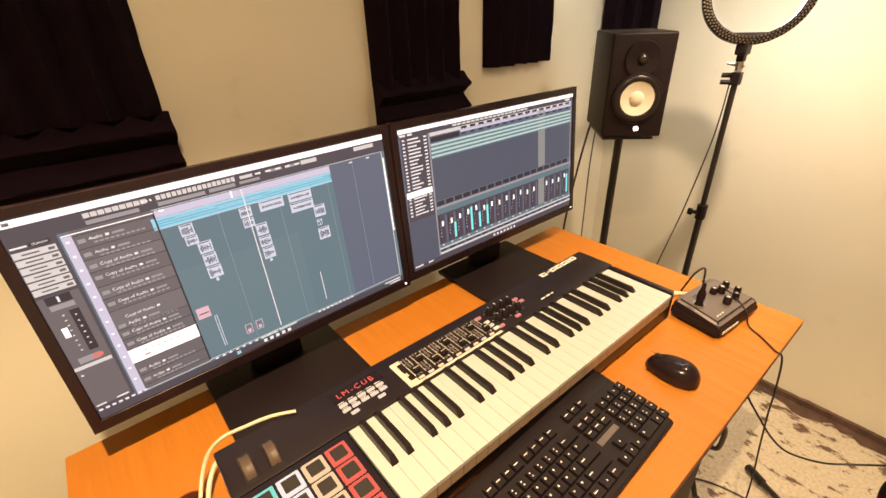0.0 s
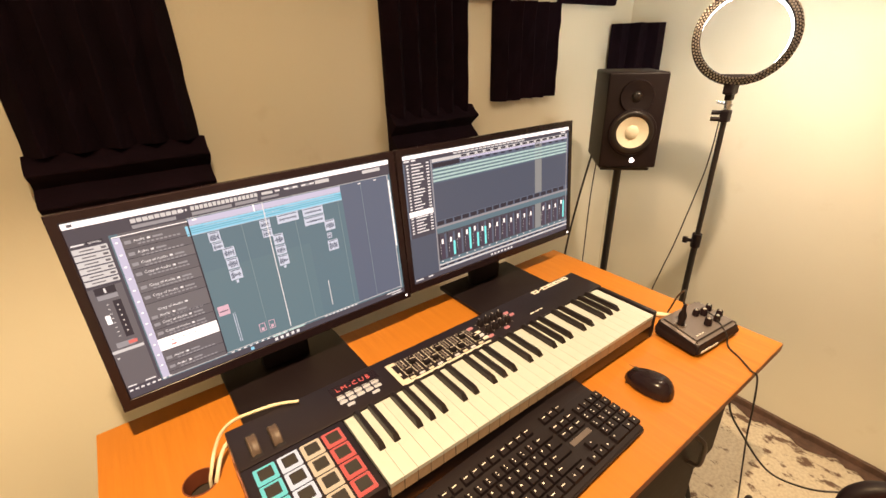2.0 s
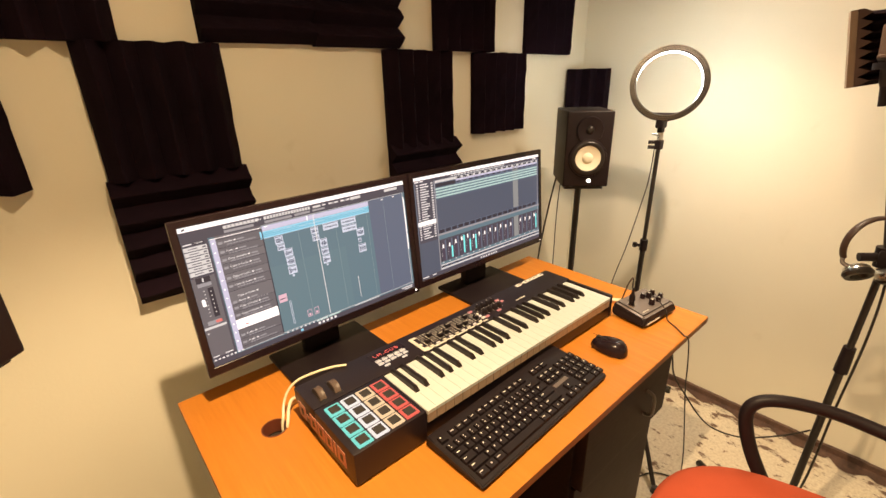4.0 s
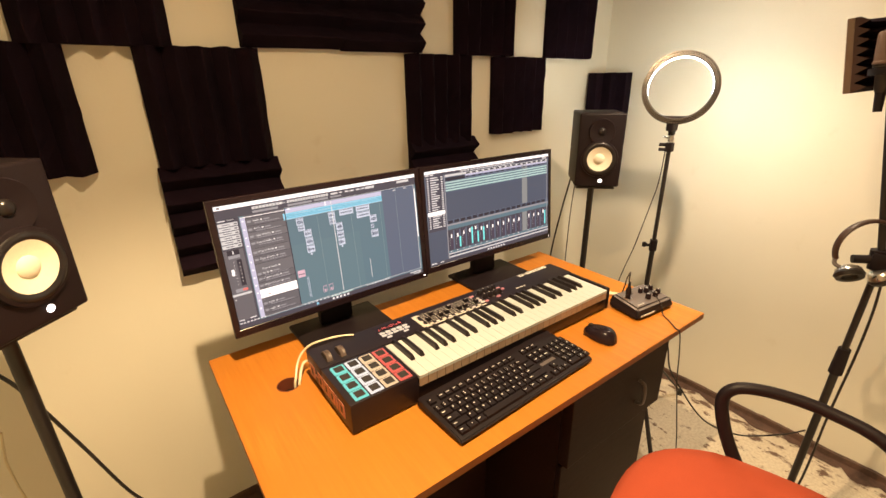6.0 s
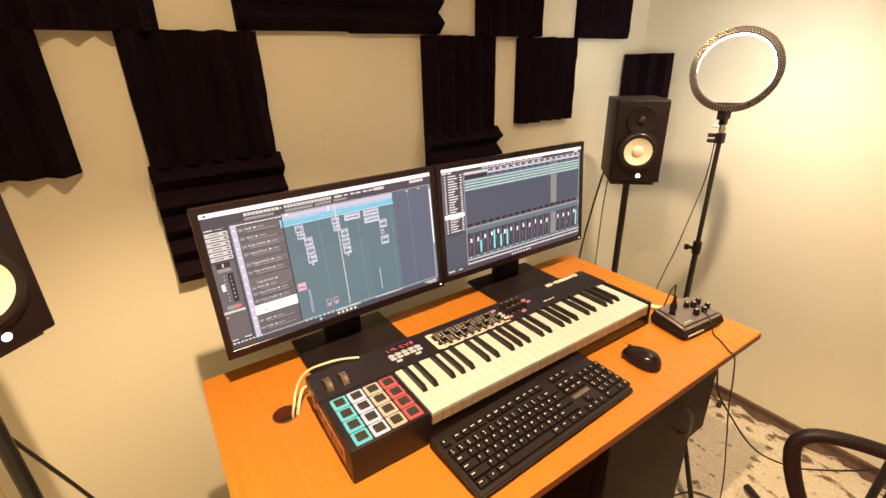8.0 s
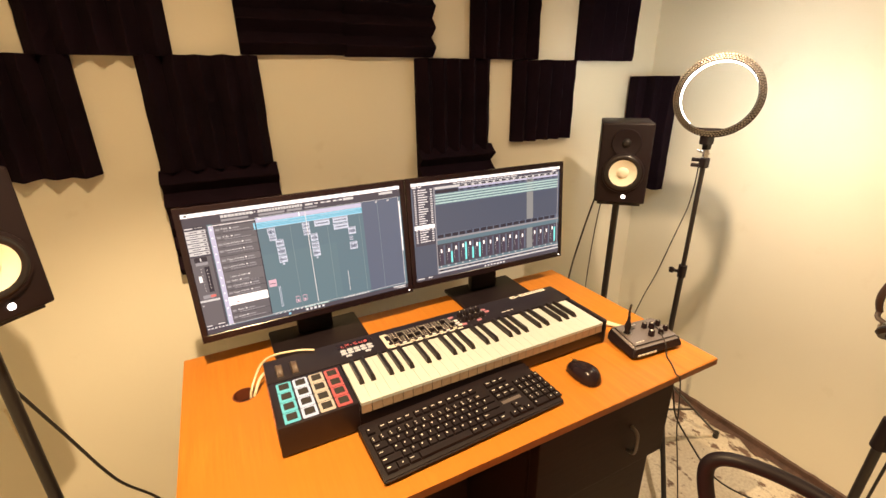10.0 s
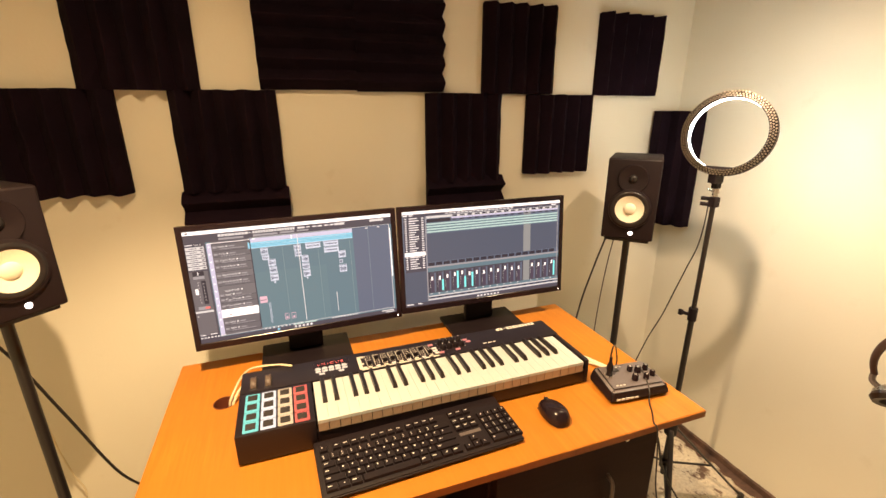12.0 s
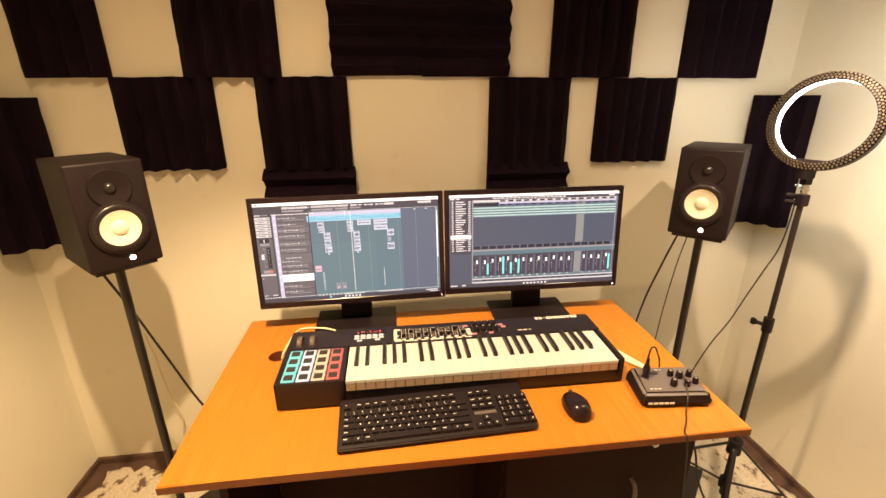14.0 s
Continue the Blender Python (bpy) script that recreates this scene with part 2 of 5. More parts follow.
def box(bm, lo, hi, bevel=0.0, seg=2, m=None, mat=0):
    c = [(a + b) / 2 for a, b in zip(lo, hi)]
    s = [abs(b - a) for a, b in zip(lo, hi)]
    mm = Matrix.Translation(c) @ Matrix.Diagonal((*s, 1))
    if m:
        mm = m @ mm
    r = bmesh.ops.create_cube(bm, size=1, matrix=mm)
    fs = {f for v in r["verts"] for f in v.link_faces}
    old = set(bm.faces) - fs
    if bevel:
        es = {e for f in fs for e in f.edges}
        bmesh.ops.bevel(bm, geom=list(es), offset=bevel, segments=seg, affect="EDGES", profile=0.6)
        fs = {f for f in bm.faces if f not in old}
    for f in fs:
        f.material_index = mat
    return fs


def rod(bm, p, q, r, r2=None, seg=16, mat=0):
    p, q = Vector(p), Vector(q)
    d = q - p
    m = Matrix.Translation((p + q) / 2) @ d.to_track_quat("Z", "Y").to_matrix().to_4x4()
    out = bmesh.ops.create_cone(bm, cap_ends=True, segments=seg, radius1=r, radius2=r if r2 is None else r2, depth=d.length, matrix=m)
    for v in out["verts"]:
        for f in v.link_faces:
            f.material_index = mat


def lathe(bm, profile, seg=32, m=Matrix(), mat=0, close=False):
    rings = []
    for r, z in profile:
        rings.append([bm.verts.new(m @ Vector((r * math.cos(a), r * math.sin(a), z))) for a in (2 * math.pi * k / seg for k in range(seg))] if r > 1e-6 else [bm.verts.new(m @ Vector((0, 0, z)))])
    pairs = list(zip(rings, rings[1:])) + ([(rings[-1], rings[0])] if close else [])
    for a, b in pairs:
        for k in range(seg):
            j = (k + 1) % seg
            if len(a) == 1 and len(b) == 1:
                continue
            if len(a) == 1:
                f = bm.faces.new((a[0], b[k], b[j]))
            elif len(b) == 1:
                f = bm.faces.new((a[k], a[j], b[0]))
            else:
                f = bm.faces.new((a[k], a[j], b[j], b[k]))
            f.material_index = mat


def spline(pts, n=8):
    pts = [Vector(p) for p in pts]
    ext = [2 * pts[0] - pts[1], *pts, 2 * pts[-1] - pts[-2]]
    out = []
    for i in range(1, len(ext) - 2):
        a, b, c, d = ext[i - 1:i + 3]
        for k in range(n):
            t = k / n
            out.append(0.5 * ((2 * b) + (c - a) * t + (2 * a - 5 * b + 4 * c - d) * t * t + (3 * b - a - 3 * c + d) * t ** 3))
    return out + [pts[-1]]


def tube(bm, pts, r, seg=10, smooth=8, mat=0, flat=1.0, closed=False):
    line = spline(pts, smooth) if smooth else [Vector(p) for p in pts]
    rings, up = [], None
    for i, p in enumerate(line):
        d = (line[min(i + 1, len(line) - 1)] - line[max(i - 1, 0)]).normalized()
        if up is None:
            up = d.cross(Vector((0, 0, 1)))
            if up.length < 0.05:
                up = d.cross(Vector((1, 0, 0)))
        up = (up - up.dot(d) * d).normalized()
        side = d.cross(up)
        rings.append([bm.verts.new(p + r * (math.cos(a) * up + flat * math.sin(a) * side)) for a in (2 * math.pi * k / seg for k in range(seg))])
    for a, b in zip(rings, rings[1:]):
        for k in range(seg):
            f = bm.faces.new((a[k], a[(k + 1) % seg], b[(k + 1) % seg], b[k]))
            f.material_index = mat
    for ends in (rings[0], rings[-1]):
        bm.faces.new(ends).material_index = mat


def cable(name, label, pts, r, material, group=""):
    bm = bmesh.new()
    tube(bm, pts, r, 8, 10)
    return tagged(part(name, bm, material, smooth=True), label, "cable", group)


def writing(text, size, material, parent, m, name="lettering", align="CENTER", gap=1.22, thin=0.0):
    cu = bpy.data.curves.new(name, "FONT")
    cu.body, cu.size, cu.extrude, cu.align_x, cu.align_y = text, size, 0.0002, align, "CENTER"
    cu.space_character, cu.offset = gap, -thin
    tmp = bpy.data.objects.new(name, cu)
    me = bpy.data.meshes.new_from_object(tmp)
    bpy.data.objects.remove(tmp)
    me.materials.append(material)
    ob = new(name, me)
    ob.parent, ob.matrix_basis = parent, m
    return ob


def rects(bm, items, z, w, h):
    """Flat patches on a panel: items of (left, top, right, bottom) as shares of w and h."""
    for u0, v0, u1, v1 in items:
        vs = [bm.verts.new((u * w - w / 2, h / 2 - v * h, z)) for u, v in ((u0, v0), (u0, v1), (u1, v1), (u1, v0))]
        bm.faces.new(vs)


# ---- room ----
X0, X1, Y0, Y1, H = -0.88, 2.10, -1.15, 1.27, 2.285


def slab(name, lo, hi, material, label, category):
    bm = bmesh.new()
    box(bm, lo, hi)
    return tagged(part(name, bm, material), label, category, kind="structure")


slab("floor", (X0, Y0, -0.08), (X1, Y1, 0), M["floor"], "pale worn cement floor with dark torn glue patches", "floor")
slab("ceiling", (X0, Y0, H), (X1, Y1, H + 0.1), M["ceiling"], "plain off-white painted ceiling", "ceiling")
slab("wall_north", (X0 - 0.12, Y1, -0.08), (X1 + 0.12, Y1 + 0.12, H + 0.1), M["wall"], "cream painted plaster wall behind the desk", "wall")
slab("wall_south", (X0 - 0.12, Y0 - 0.12, -0.08), (X1 + 0.12, Y0, H + 0.1), M["wall"], "plain cream painted plaster wall", "wall")
slab("wall_east", (X1, Y0, -0.08), (X1 + 0.12, Y1, H + 0.1), M["wall"], "cream painted plaster wall lit by the ring lamp", "wall")
slab("wall_west", (X0 - 0.12, Y0, -0.08), (X0, Y1, H + 0.1), M["wall"], "cream painted plaster wall beside the loudspeaker", "wall")


def skirting(name, p, q, inward):
    """A thin dark strip with an uneven, chipped upper and lower edge."""
    bm = bmesh.new()
    p, q, n = Vector(p), Vector(q), Vector(inward)
    steps = int((q - p).length / 0.03)
    rows = []
    for i in range(steps + 1):
        c = p.lerp(q, i / steps)
        k = noise.noise(c * 9) * 0.5 + noise.noise(c * 31) * 0.5
        top, deep = 0.036 + 0.008 * k, 0.010 + 0.003 * noise.noise(c * 17)
        foot = 0.042 + 0.040 * noise.noise(c * 11 + Vector((3, 1, 0))) + 0.030 * noise.noise(c * 43)
        rows.append([bm.verts.new(v) for v in (c + Vector((0, 0, top)), c + n * deep + Vector((0, 0, top - 0.004)), c + n * (deep + 0.002) + Vector((0, 0, 0.008)), c + n * max(0.016, foot + 0.012) + Vector((0, 0, 0.003)))])
    for a, b in zip(rows, rows[1:]):
        for k in range(3):
            bm.faces.new((a[k], a[k + 1], b[k + 1], b[k]))
    return tagged(part(name, bm, M["skirt"], smooth=True), "chipped dark brown skirting strip along the floor", "baseboard", kind="structure")


skirting("baseboard_north", (X0, Y1, 0), (X1, Y1, 0), (0, -1, 0))
skirting("baseboard_east", (X1, Y1, 0), (X1, Y0, 0), (-1, 0, 0))
skirting("baseboard_west", (X0, Y0, 0), (X0, Y1, 0), (1, 0, 0))


# ---- ceiling lamps ----
def downlight():
    t = thing("downlight", "round warm downlight set in the ceiling", "lamp", pose(0, 0, H))
    bm = bmesh.new()
    lathe(bm, [(0.052, -0.0005), (0.070, -0.0005), (0.070, -0.006), (0.066, -0.009), (0.054, -0.006)], 40, close=True)
    part("rim", bm, M["legend"], t, smooth=True)
    bm = bmesh.new()
    lathe(bm, [(0.053, -0.003), (0.03, -0.004), (0, -0.0045)], 40)
    part("diffuser", bm, M["bulb"], t, smooth=True)
    return t


lamp_one = downlight()
lamp_one.matrix_basis = pose(DOWN[0], DOWN[1], H)


def spotlight(x, y, z):
    """A small spotlight hanging on a rod from the ceiling, its mouth turned along AIM."""
    t = thing("spotlight", "small black spotlight hanging from the ceiling on a rod", "lamp", pose(x, y, z))
    head = AIM.to_track_quat("-Z", "Y").to_matrix().to_4x4()
    bm = bmesh.new()
    lathe(bm, [(0, 0.085), (0.018, 0.083), (0.030, 0.070), (0.034, 0.0), (0.034, -0.012), (0.031, -0.012), (0.031, 0.004), (0.0, 0.004)], 32, head)
    can = part("lamp_head", bm, M["matte"], t, smooth=True)
    bm = bmesh.new()
    lathe(bm, [(0, 0.0055), (0.022, 0.0055), (0.029, 0.0048)], 28, head)
    part("lens", bm, M["bulb"], can, smooth=True)
    top = head @ Vector((0, 0, 0.06))
    bm = bmesh.new()
    tube(bm, [top, (top.x, top.y, top.z + 0.06), (top.x, top.y, H - z - 0.01)], 0.005, 10, 0)
    part("rod", bm, M["pole"], t, smooth=True)
    bm = bmesh.new()
    lathe(bm, [(0, H - z), (0.040, H - z), (0.040, H - z - 0.012), (0.008, H - z - 0.02), (0, H - z - 0.02)], 28, Matrix.Translation((top.x, top.y, 0)))
    part("ceiling_rose", bm, M["matte"], t, smooth=True)


spotlight(*BULB)


# ---- acoustic foam ----
FOAM = "acoustic foam panels"


def foam_panel(x, z, w, h, across, seed, label, m=None, y=Y1, push=0.0):
    """A wedge foam panel glued flat to the wall; across: its ridges run sideways."""
    rnd = random.Random(seed)
    base, peak, sheet, cuts = 0.020, 0.034, 0.012, 10
    t = thing("acoustic_foam_panel", label, "acoustic panel", m if m else pose(x, y - push, z, 0, rnd.uniform(-0.5, 0.5), 0), FOAM)
    la, lb = (h, w) if across else (w, h)
    n = max(3, round(h / 0.066)) if across else max(3, round(w / 0.062))
    off = Vector((rnd.random() * 50, rnd.random() * 50, 0))
    place = lambda a, b, d: (b, -d, la - a) if across else (a, -d, b)
    bm = bmesh.new()
    box(bm, (0.001, -sheet, 0.001), (w - 0.001, 0, h - 0.001))
    part("backing", bm, M["foam"], t)
    for k in range(n):
        c = (k + 0.5) / n
        prof = [(k / n, base), (c - 0.25 / n, base + peak * 0.52), (c - 0.03 / n, base + peak), (c + 0.03 / n, base + peak), (c + 0.25 / n, base + peak * 0.52), ((k + 1) / n, base)]
        bm = bmesh.new()
        rows = []
        for j in range(cuts + 1):
            s = j / cuts
            row = []
            for u, d in prof:
                q = off + Vector((u * 7, s * 5, 0))
                dd = d + 0.004 * noise.noise(q * 2.1) + (0.004 * noise.noise(q * 6) if d > 0.03 else 0)
                end = 0.004 * noise.noise(off + Vector((u * 9, 0, 3))) if j in (0, cuts) else 0
                row.append(bm.verts.new(place(u * la + 0.003 * noise.noise(q * 1.3), s * lb + end, dd)))
            feet = [bm.verts.new(place(u * la, s * lb, sheet - 0.001)) for u in ((k + 1) / n, k / n)]
            rows.append(row + feet)
        for p, q in zip(rows, rows[1:]):
            for i in range(8):
                bm.faces.new((p[i], p[(i + 1) % 8], q[(i + 1) % 8], q[i]))
        bm.faces.new(rows[0]), bm.faces.new(list(reversed(rows[-1])))
        part("ridge", bm, M["foam"], t)
    return t


UP = "dark charcoal wedge foam panel with upright ridges on the wall"
SIDE = "dark charcoal wedge foam panel with level ridges on the wall"
for k, (x, z, w, h, across) in enumerate([
    (-0.700, 1.620, 0.260, 0.315, False), (-0.208, 1.622, 0.322, 0.315, False), (0.290, 1.626, 0.316, 0.315, True), (0.607, 1.622, 0.316, 0.315, True),
    (1.085, 1.620, 0.312, 0.315, False), (1.604, 1.617, 0.326, 0.315, False),
    (-0.448, 1.310, 0.327, 0.312, False), (0.019, 1.302, 0.318, 0.320, False), (0.857, 1.290, 0.311, 0.330, False), (1.284, 1.302, 0.316, 0.315, False),
    (0.012, 0.972, 0.333, 0.333, True), (0.855, 0.970, 0.325, 0.335, True),
]):
    foam_panel(x, z, w, h, across, k + 1, SIDE if across else UP, push=0.006 if k > 9 else 0.0)
foam_panel(0, 0, 0.21, 0.515, False, 31, "tall dark foam panel set across the room corner", pose(1.953, Y1 - 0.004, 1.037, 0, 0, -46))
foam_panel(0, 0, 0.21, 0.500, False, 32, "tall dark foam panel set across the corner behind the loudspeaker", pose(-0.846, Y1 - 0.150, 1.060, 0, 0, 46))

# ---- desk ----
TOP = 0.86


def desk():
    t = thing("desk", "orange wood-veneer studio desk with dark brown drawer pedestal", "desk", pose(0, 0, 0))
    bm = bmesh.new()
    cx, cy, r, n = 0.1325, 0.680, 0.0255, 28
    lo, hi, z0, z1 = (0.0, 0.247), (1.25, 0.905), TOP - 0.019, TOP
    rim = [bm.verts.new((cx + r * math.cos(2 * math.pi * k / n), cy + r * math.sin(2 * math.pi * k / n), z1)) for k in range(n)]
    rimb = [bm.verts.new((v.co.x, v.co.y, z0)) for v in rim]
    outer = [bm.verts.new((x, y, z1)) for x, y in ((hi[0], cy), (hi[0], hi[1]), (cx, hi[1]), (lo[0], hi[1]), (lo[0], cy), (lo[0], lo[1]), (cx, lo[1]), (hi[0], lo[1]))]
    outb = [bm.verts.new((v.co.x, v.co.y, z0)) for v in outer]
    q = n // 4
    for ring, out in ((rim, outer), (rimb, outb)):
        for k in range(4):
            arc = [ring[(k * q + j) % n] for j in range(q + 1)]
            bm.faces.new((*reversed(arc), out[2 * k], out[2 * k + 1], out[(2 * k + 2) % 8]))
    for k in range(n):
        bm.faces.new((rim[k], rim[(k + 1) % n], rimb[(k + 1) % n], rimb[k]))
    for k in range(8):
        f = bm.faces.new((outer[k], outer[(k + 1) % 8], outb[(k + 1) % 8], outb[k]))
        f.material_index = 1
    sharp = [e for e in bm.edges if all(abs(v.co.z - z1) < 1e-5 for v in e.verts) and any(f.material_index for f in e.link_faces)]
    bmesh.ops.bevel(bm, geom=sharp, offset=0.002, segments=2, affect="EDGES")
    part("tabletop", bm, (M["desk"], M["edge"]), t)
    bm = bmesh.new()
    lathe(bm, [(0.0252, -0.001), (0.0268, 0.0004), (0.0268, 0.0010), (0.0246, 0.0012), (0.0240, -0.030), (0.0252, -0.030)], 28, Matrix.Translation((cx, cy, TOP)), close=True)
    # added cup closing the hole from below, so it looks shaded inside
    cup = bmesh.new()
    lathe(cup, [(0.0251, -0.0305), (0.0251, -0.034), (0, -0.034)], 28, Matrix.Translation((cx, cy, TOP)))
    part("hole_shade_cup", cup, M["hole"], t)
    part("grommet", bm, M["lining"], t, "round cable hole lining", smooth=True)
    for name, lo, hi in (("side_panel", (0.085, 0.30, 0.0), (0.103, 0.86, TOP - 0.0192)), ("modesty_panel", (0.104, 0.60, 0.02), (0.699, 0.618, TOP - 0.0192)), ("side_panel", (1.140, 0.335, 0.0), (1.158, 0.86, TOP - 0.0192))):
        bm = bmesh.new()
        box(bm, lo, hi, 0.0015)
        part(name, bm, M["darkwood"], t)
    # drawer pedestal: a proud upper drawer over a set-back lower front
    bm = bmesh.new()
    box(bm, (0.70, 0.325, 0.06), (1.138, 0.78, TOP - 0.021), 0.002)
    part("pedestal", bm, M["darkwood"], t)
    bm = bmesh.new()
    box(bm, (0.705, 0.292, 0.553), (1.160, 0.324, TOP - 0.024), 0.003)
    up = part("drawer_front", bm, M["darkwood"], t)
    bm = bmesh.new()
    box(bm, (0.705, 0.310, 0.08), (1.134, 0.324, 0.545), 0.003)
    part("door", bm, M["darkwood"], t)
    bm = bmesh.new()
    tube(bm, [(1.012, 0.292, 0.700), (1.012, 0.272, 0.692), (1.012, 0.268, 0.660), (1.012, 0.272, 0.628), (1.012, 0.292, 0.620)], 0.005, 10, 5)
    part("handle", bm, M["grey"], up, "curved dull metal drawer handle", smooth=True)
    bm = bmesh.new()
    lathe(bm, [(0, 0.006), (0.007, 0.006), (0.009, 0), (0.009, -0.002)], 16, pose(1.055, 0.291, 0.80, 90))
    part("lock", bm, M["steel"], up, smooth=True)
    return t


desk()


# ---- monitors ----
SMALL = ("track_text", "track_line", "event_line", "waveform", "list_text", "slot", "overview_line", "fader_cap", "channel", "clip", "toolbar_field", "grid_line", "tick", "control", "channel_button")


def screen_patch(parent, name, key, items, z, w, h):
    groups = [items] if name in SMALL else [[i] for i in items]
    for g in groups:
        bm = bmesh.new()
        rects(bm, g, z, w, h)
        ob = part(name, bm, M[key], parent)
        if len(g) > 1:
            ob["kind"] = "stuff"


def monitor(x, kind, label, yaw, lift=0.0, lean=0.0, w=0.574, h=0.334):
    """Origin at the middle of the panel's foot line, on the desk."""
    t = thing("computer_monitor", label, "monitor", pose(x, 0.845, TOP, 0, 0, yaw), "monitors on the desk")
    d = 0.018
    tilt = pose(0, -0.026, 0.096 + lift, 90 - 5, 0, 0) @ pose(0, h / 2, 0, 0, 0, lean) @ pose(0, -h / 2, 0)
    bm = bmesh.new()
    box(bm, (-w / 2, 0, -d), (w / 2, h, -0.0035), 0.004, 2)
    box(bm, (-0.19, 0.05, -0.045), (0.19, 0.26, -d + 0.001), 0.012, 2)
    body = part("housing", bm, M["gloss"], t, "glossy black housing", smooth=True)
    body.matrix_basis = tilt
    bm = bmesh.new()
    loops = []
    for dx, lo, hi, z in ((0.0, 0.0, 0.0, -0.0036), (0.0, 0.0, 0.0, -0.0010), (0.0012, 0.0012, 0.0012, 0.0), (0.0132, 0.0178, 0.0132, 0.0), (0.0140, 0.0190, 0.0140, -0.0010), (0.0140, 0.0190, 0.0140, -0.0036)):
        loops.append([bm.verts.new(p) for p in ((-w / 2 + dx, lo, z), (w / 2 - dx, lo, z), (w / 2 - dx, h - hi, z), (-w / 2 + dx, h - hi, z))])
    for a, b in zip(loops, loops[1:]):
        for k in range(4):
            bm.faces.new((a[k], a[(k + 1) % 4], b[(k + 1) % 4], b[k]))
    bez = part("bezel", bm, M["gloss"], t, "thin glossy black bezel")
    bez.matrix_basis = tilt
    sw, sh = w - 0.030, h - 0.035
    bm = bmesh.new()
    box(bm, (-sw / 2, -sh / 2, -0.002), (sw / 2, sh / 2, 0.0))
    scr = part("screen", bm, M["s_teal" if kind == "arrange" else "s_mid"], t, "lit screen showing music software")
    scr.matrix_basis = tilt @ Matrix.Translation((0, 0.0195 + sh / 2, -0.0022))
    bm = bmesh.new()
    lathe(bm, [(0, 0.0012), (0.0018, 0.0008), (0.0022, 0)], 12)
    led = part("power_light", bm, M["led_white"], t)
    led.matrix_basis = tilt @ Matrix.Translation((w / 2 - 0.012, 0.009, 0.0))
    bm = bmesh.new()
    box(bm, (-0.05, 0.030, 0.010), (0.05, 0.056, 0.20), 0.006)
    part("stand_neck", bm, M["matte"], t, smooth=True)
    bm = bmesh.new()
    box(bm, (-0.128, -0.150, 0), (0.128, 0.085, 0.012), 0.005)
    part("stand_base", bm, M["matte"], t, smooth=True)
    rnd = random.Random(5 if kind == "arrange" else 6)
    A = lambda name, key, items, k: screen_patch(scr, name, key, items, 0.0002 * k, sw, sh)
    if kind == "arrange":
        A("pane", "s_dark", [(0, 0.030, 1, 0.100), (0, 0.100, 0.090, 0.965), (0, 0.962, 1, 1)], 1)
        A("pane", "s_list", [(0.112, 0.100, 0.286, 0.955), (0.0, 0.345, 0.082, 0.93)], 2)
        A("pane", "s_mid", [(0.790, 0.104, 0.985, 0.200), (0.790, 0.200, 0.985, 0.950)], 2)
        A("pane", "s_teal2", [(0.290, 0.420, 0.640, 0.950)], 1)
        A("title_bar", "s_white", [(0.0, 0.0, 1, 0.030)], 3)
        A("title_tick", "s_list", [(0.012, 0.008, 0.024, 0.022)], 4)
        # toolbar: rows of small fields with gaps between them
        A("toolbar_field", "s_pale", [(0.150 + 0.0150 * k, 0.042, 0.163 + 0.0150 * k, 0.063) for k in range(9)] + [(0.305 + 0.0125 * k, 0.040, 0.315 + 0.0125 * k, 0.062) for k in range(16)] + [(0.516, 0.044, 0.552, 0.060), (0.700, 0.040, 0.752, 0.062), (0.885, 0.038, 0.960, 0.060)], 4)
        A("control", "s_grey", [(0.150, 0.074, 0.262, 0.092), (0.305, 0.072, 0.420, 0.090), (0.430, 0.070, 0.500, 0.088), (0.512, 0.070, 0.570, 0.084), (0.600, 0.046, 0.640, 0.060), (0.650, 0.046, 0.690, 0.060)], 3)
        A("tick", "s_text", [(0.560 + 0.030 * k, 0.046, 0.576 + 0.030 * k, 0.056) for k in range(5)] + [(0.272 + 0.009 * k, 0.048, 0.277 + 0.009 * k, 0.058) for k in range(3)] + [(0.860, 0.114, 0.872, 0.122), (0.925, 0.112, 0.937, 0.120)], 5)
        # inspector column with pale rows, fader and meter
        A("event_line", "s_pale", [(0.002, 0.132 + 0.034 * k, 0.082, 0.160 + 0.034 * k) for k in range(6)], 3)
        A("tick", "s_list", [(0.018, 0.143 + 0.034 * k, 0.050, 0.149 + 0.034 * k) for k in range(6)] + [(0.066, 0.141 + 0.034 * k, 0.078, 0.152 + 0.034 * k) for k in range(6)], 4)
        A("tick", "s_text", [(0.004, 0.110, 0.034, 0.118), (0.042, 0.108, 0.072, 0.118)], 3)
        A("control", "s_black", [(0.014, 0.346, 0.064, 0.384), (0.046, 0.428, 0.066, 0.640), (0.038, 0.104, 0.076, 0.122)], 3)
        A("control", "s_grey", [(0.016, 0.388, 0.064, 0.412), (0.016, 0.660, 0.062, 0.690)], 4)
        A("tick", "s_text", [(0.036, 0.352, 0.041, 0.378)] + [(0.030, 0.440 + 0.026 * k, 0.035, 0.444 + 0.026 * k) for k in range(8)] + [(0.053, 0.452 + 0.030 * k, 0.057, 0.458 + 0.030 * k) for k in range(6)] + [(0.004 + 0.015 * k, 0.945, 0.013 + 0.015 * k, 0.956) for k in range(8)] + [(0.004, 0.920, 0.026, 0.928), (0.050, 0.918, 0.078, 0.926)], 5)
        A("fader_cap", "s_white", [(0.016, 0.498, 0.028, 0.548)], 6)
        A("control", "s_red", [(0.046, 0.664, 0.068, 0.684)], 5)
        A("control", "s_pale", [(0.000, 0.700, 0.080, 0.718), (0.006, 0.742, 0.012, 0.752)], 4)
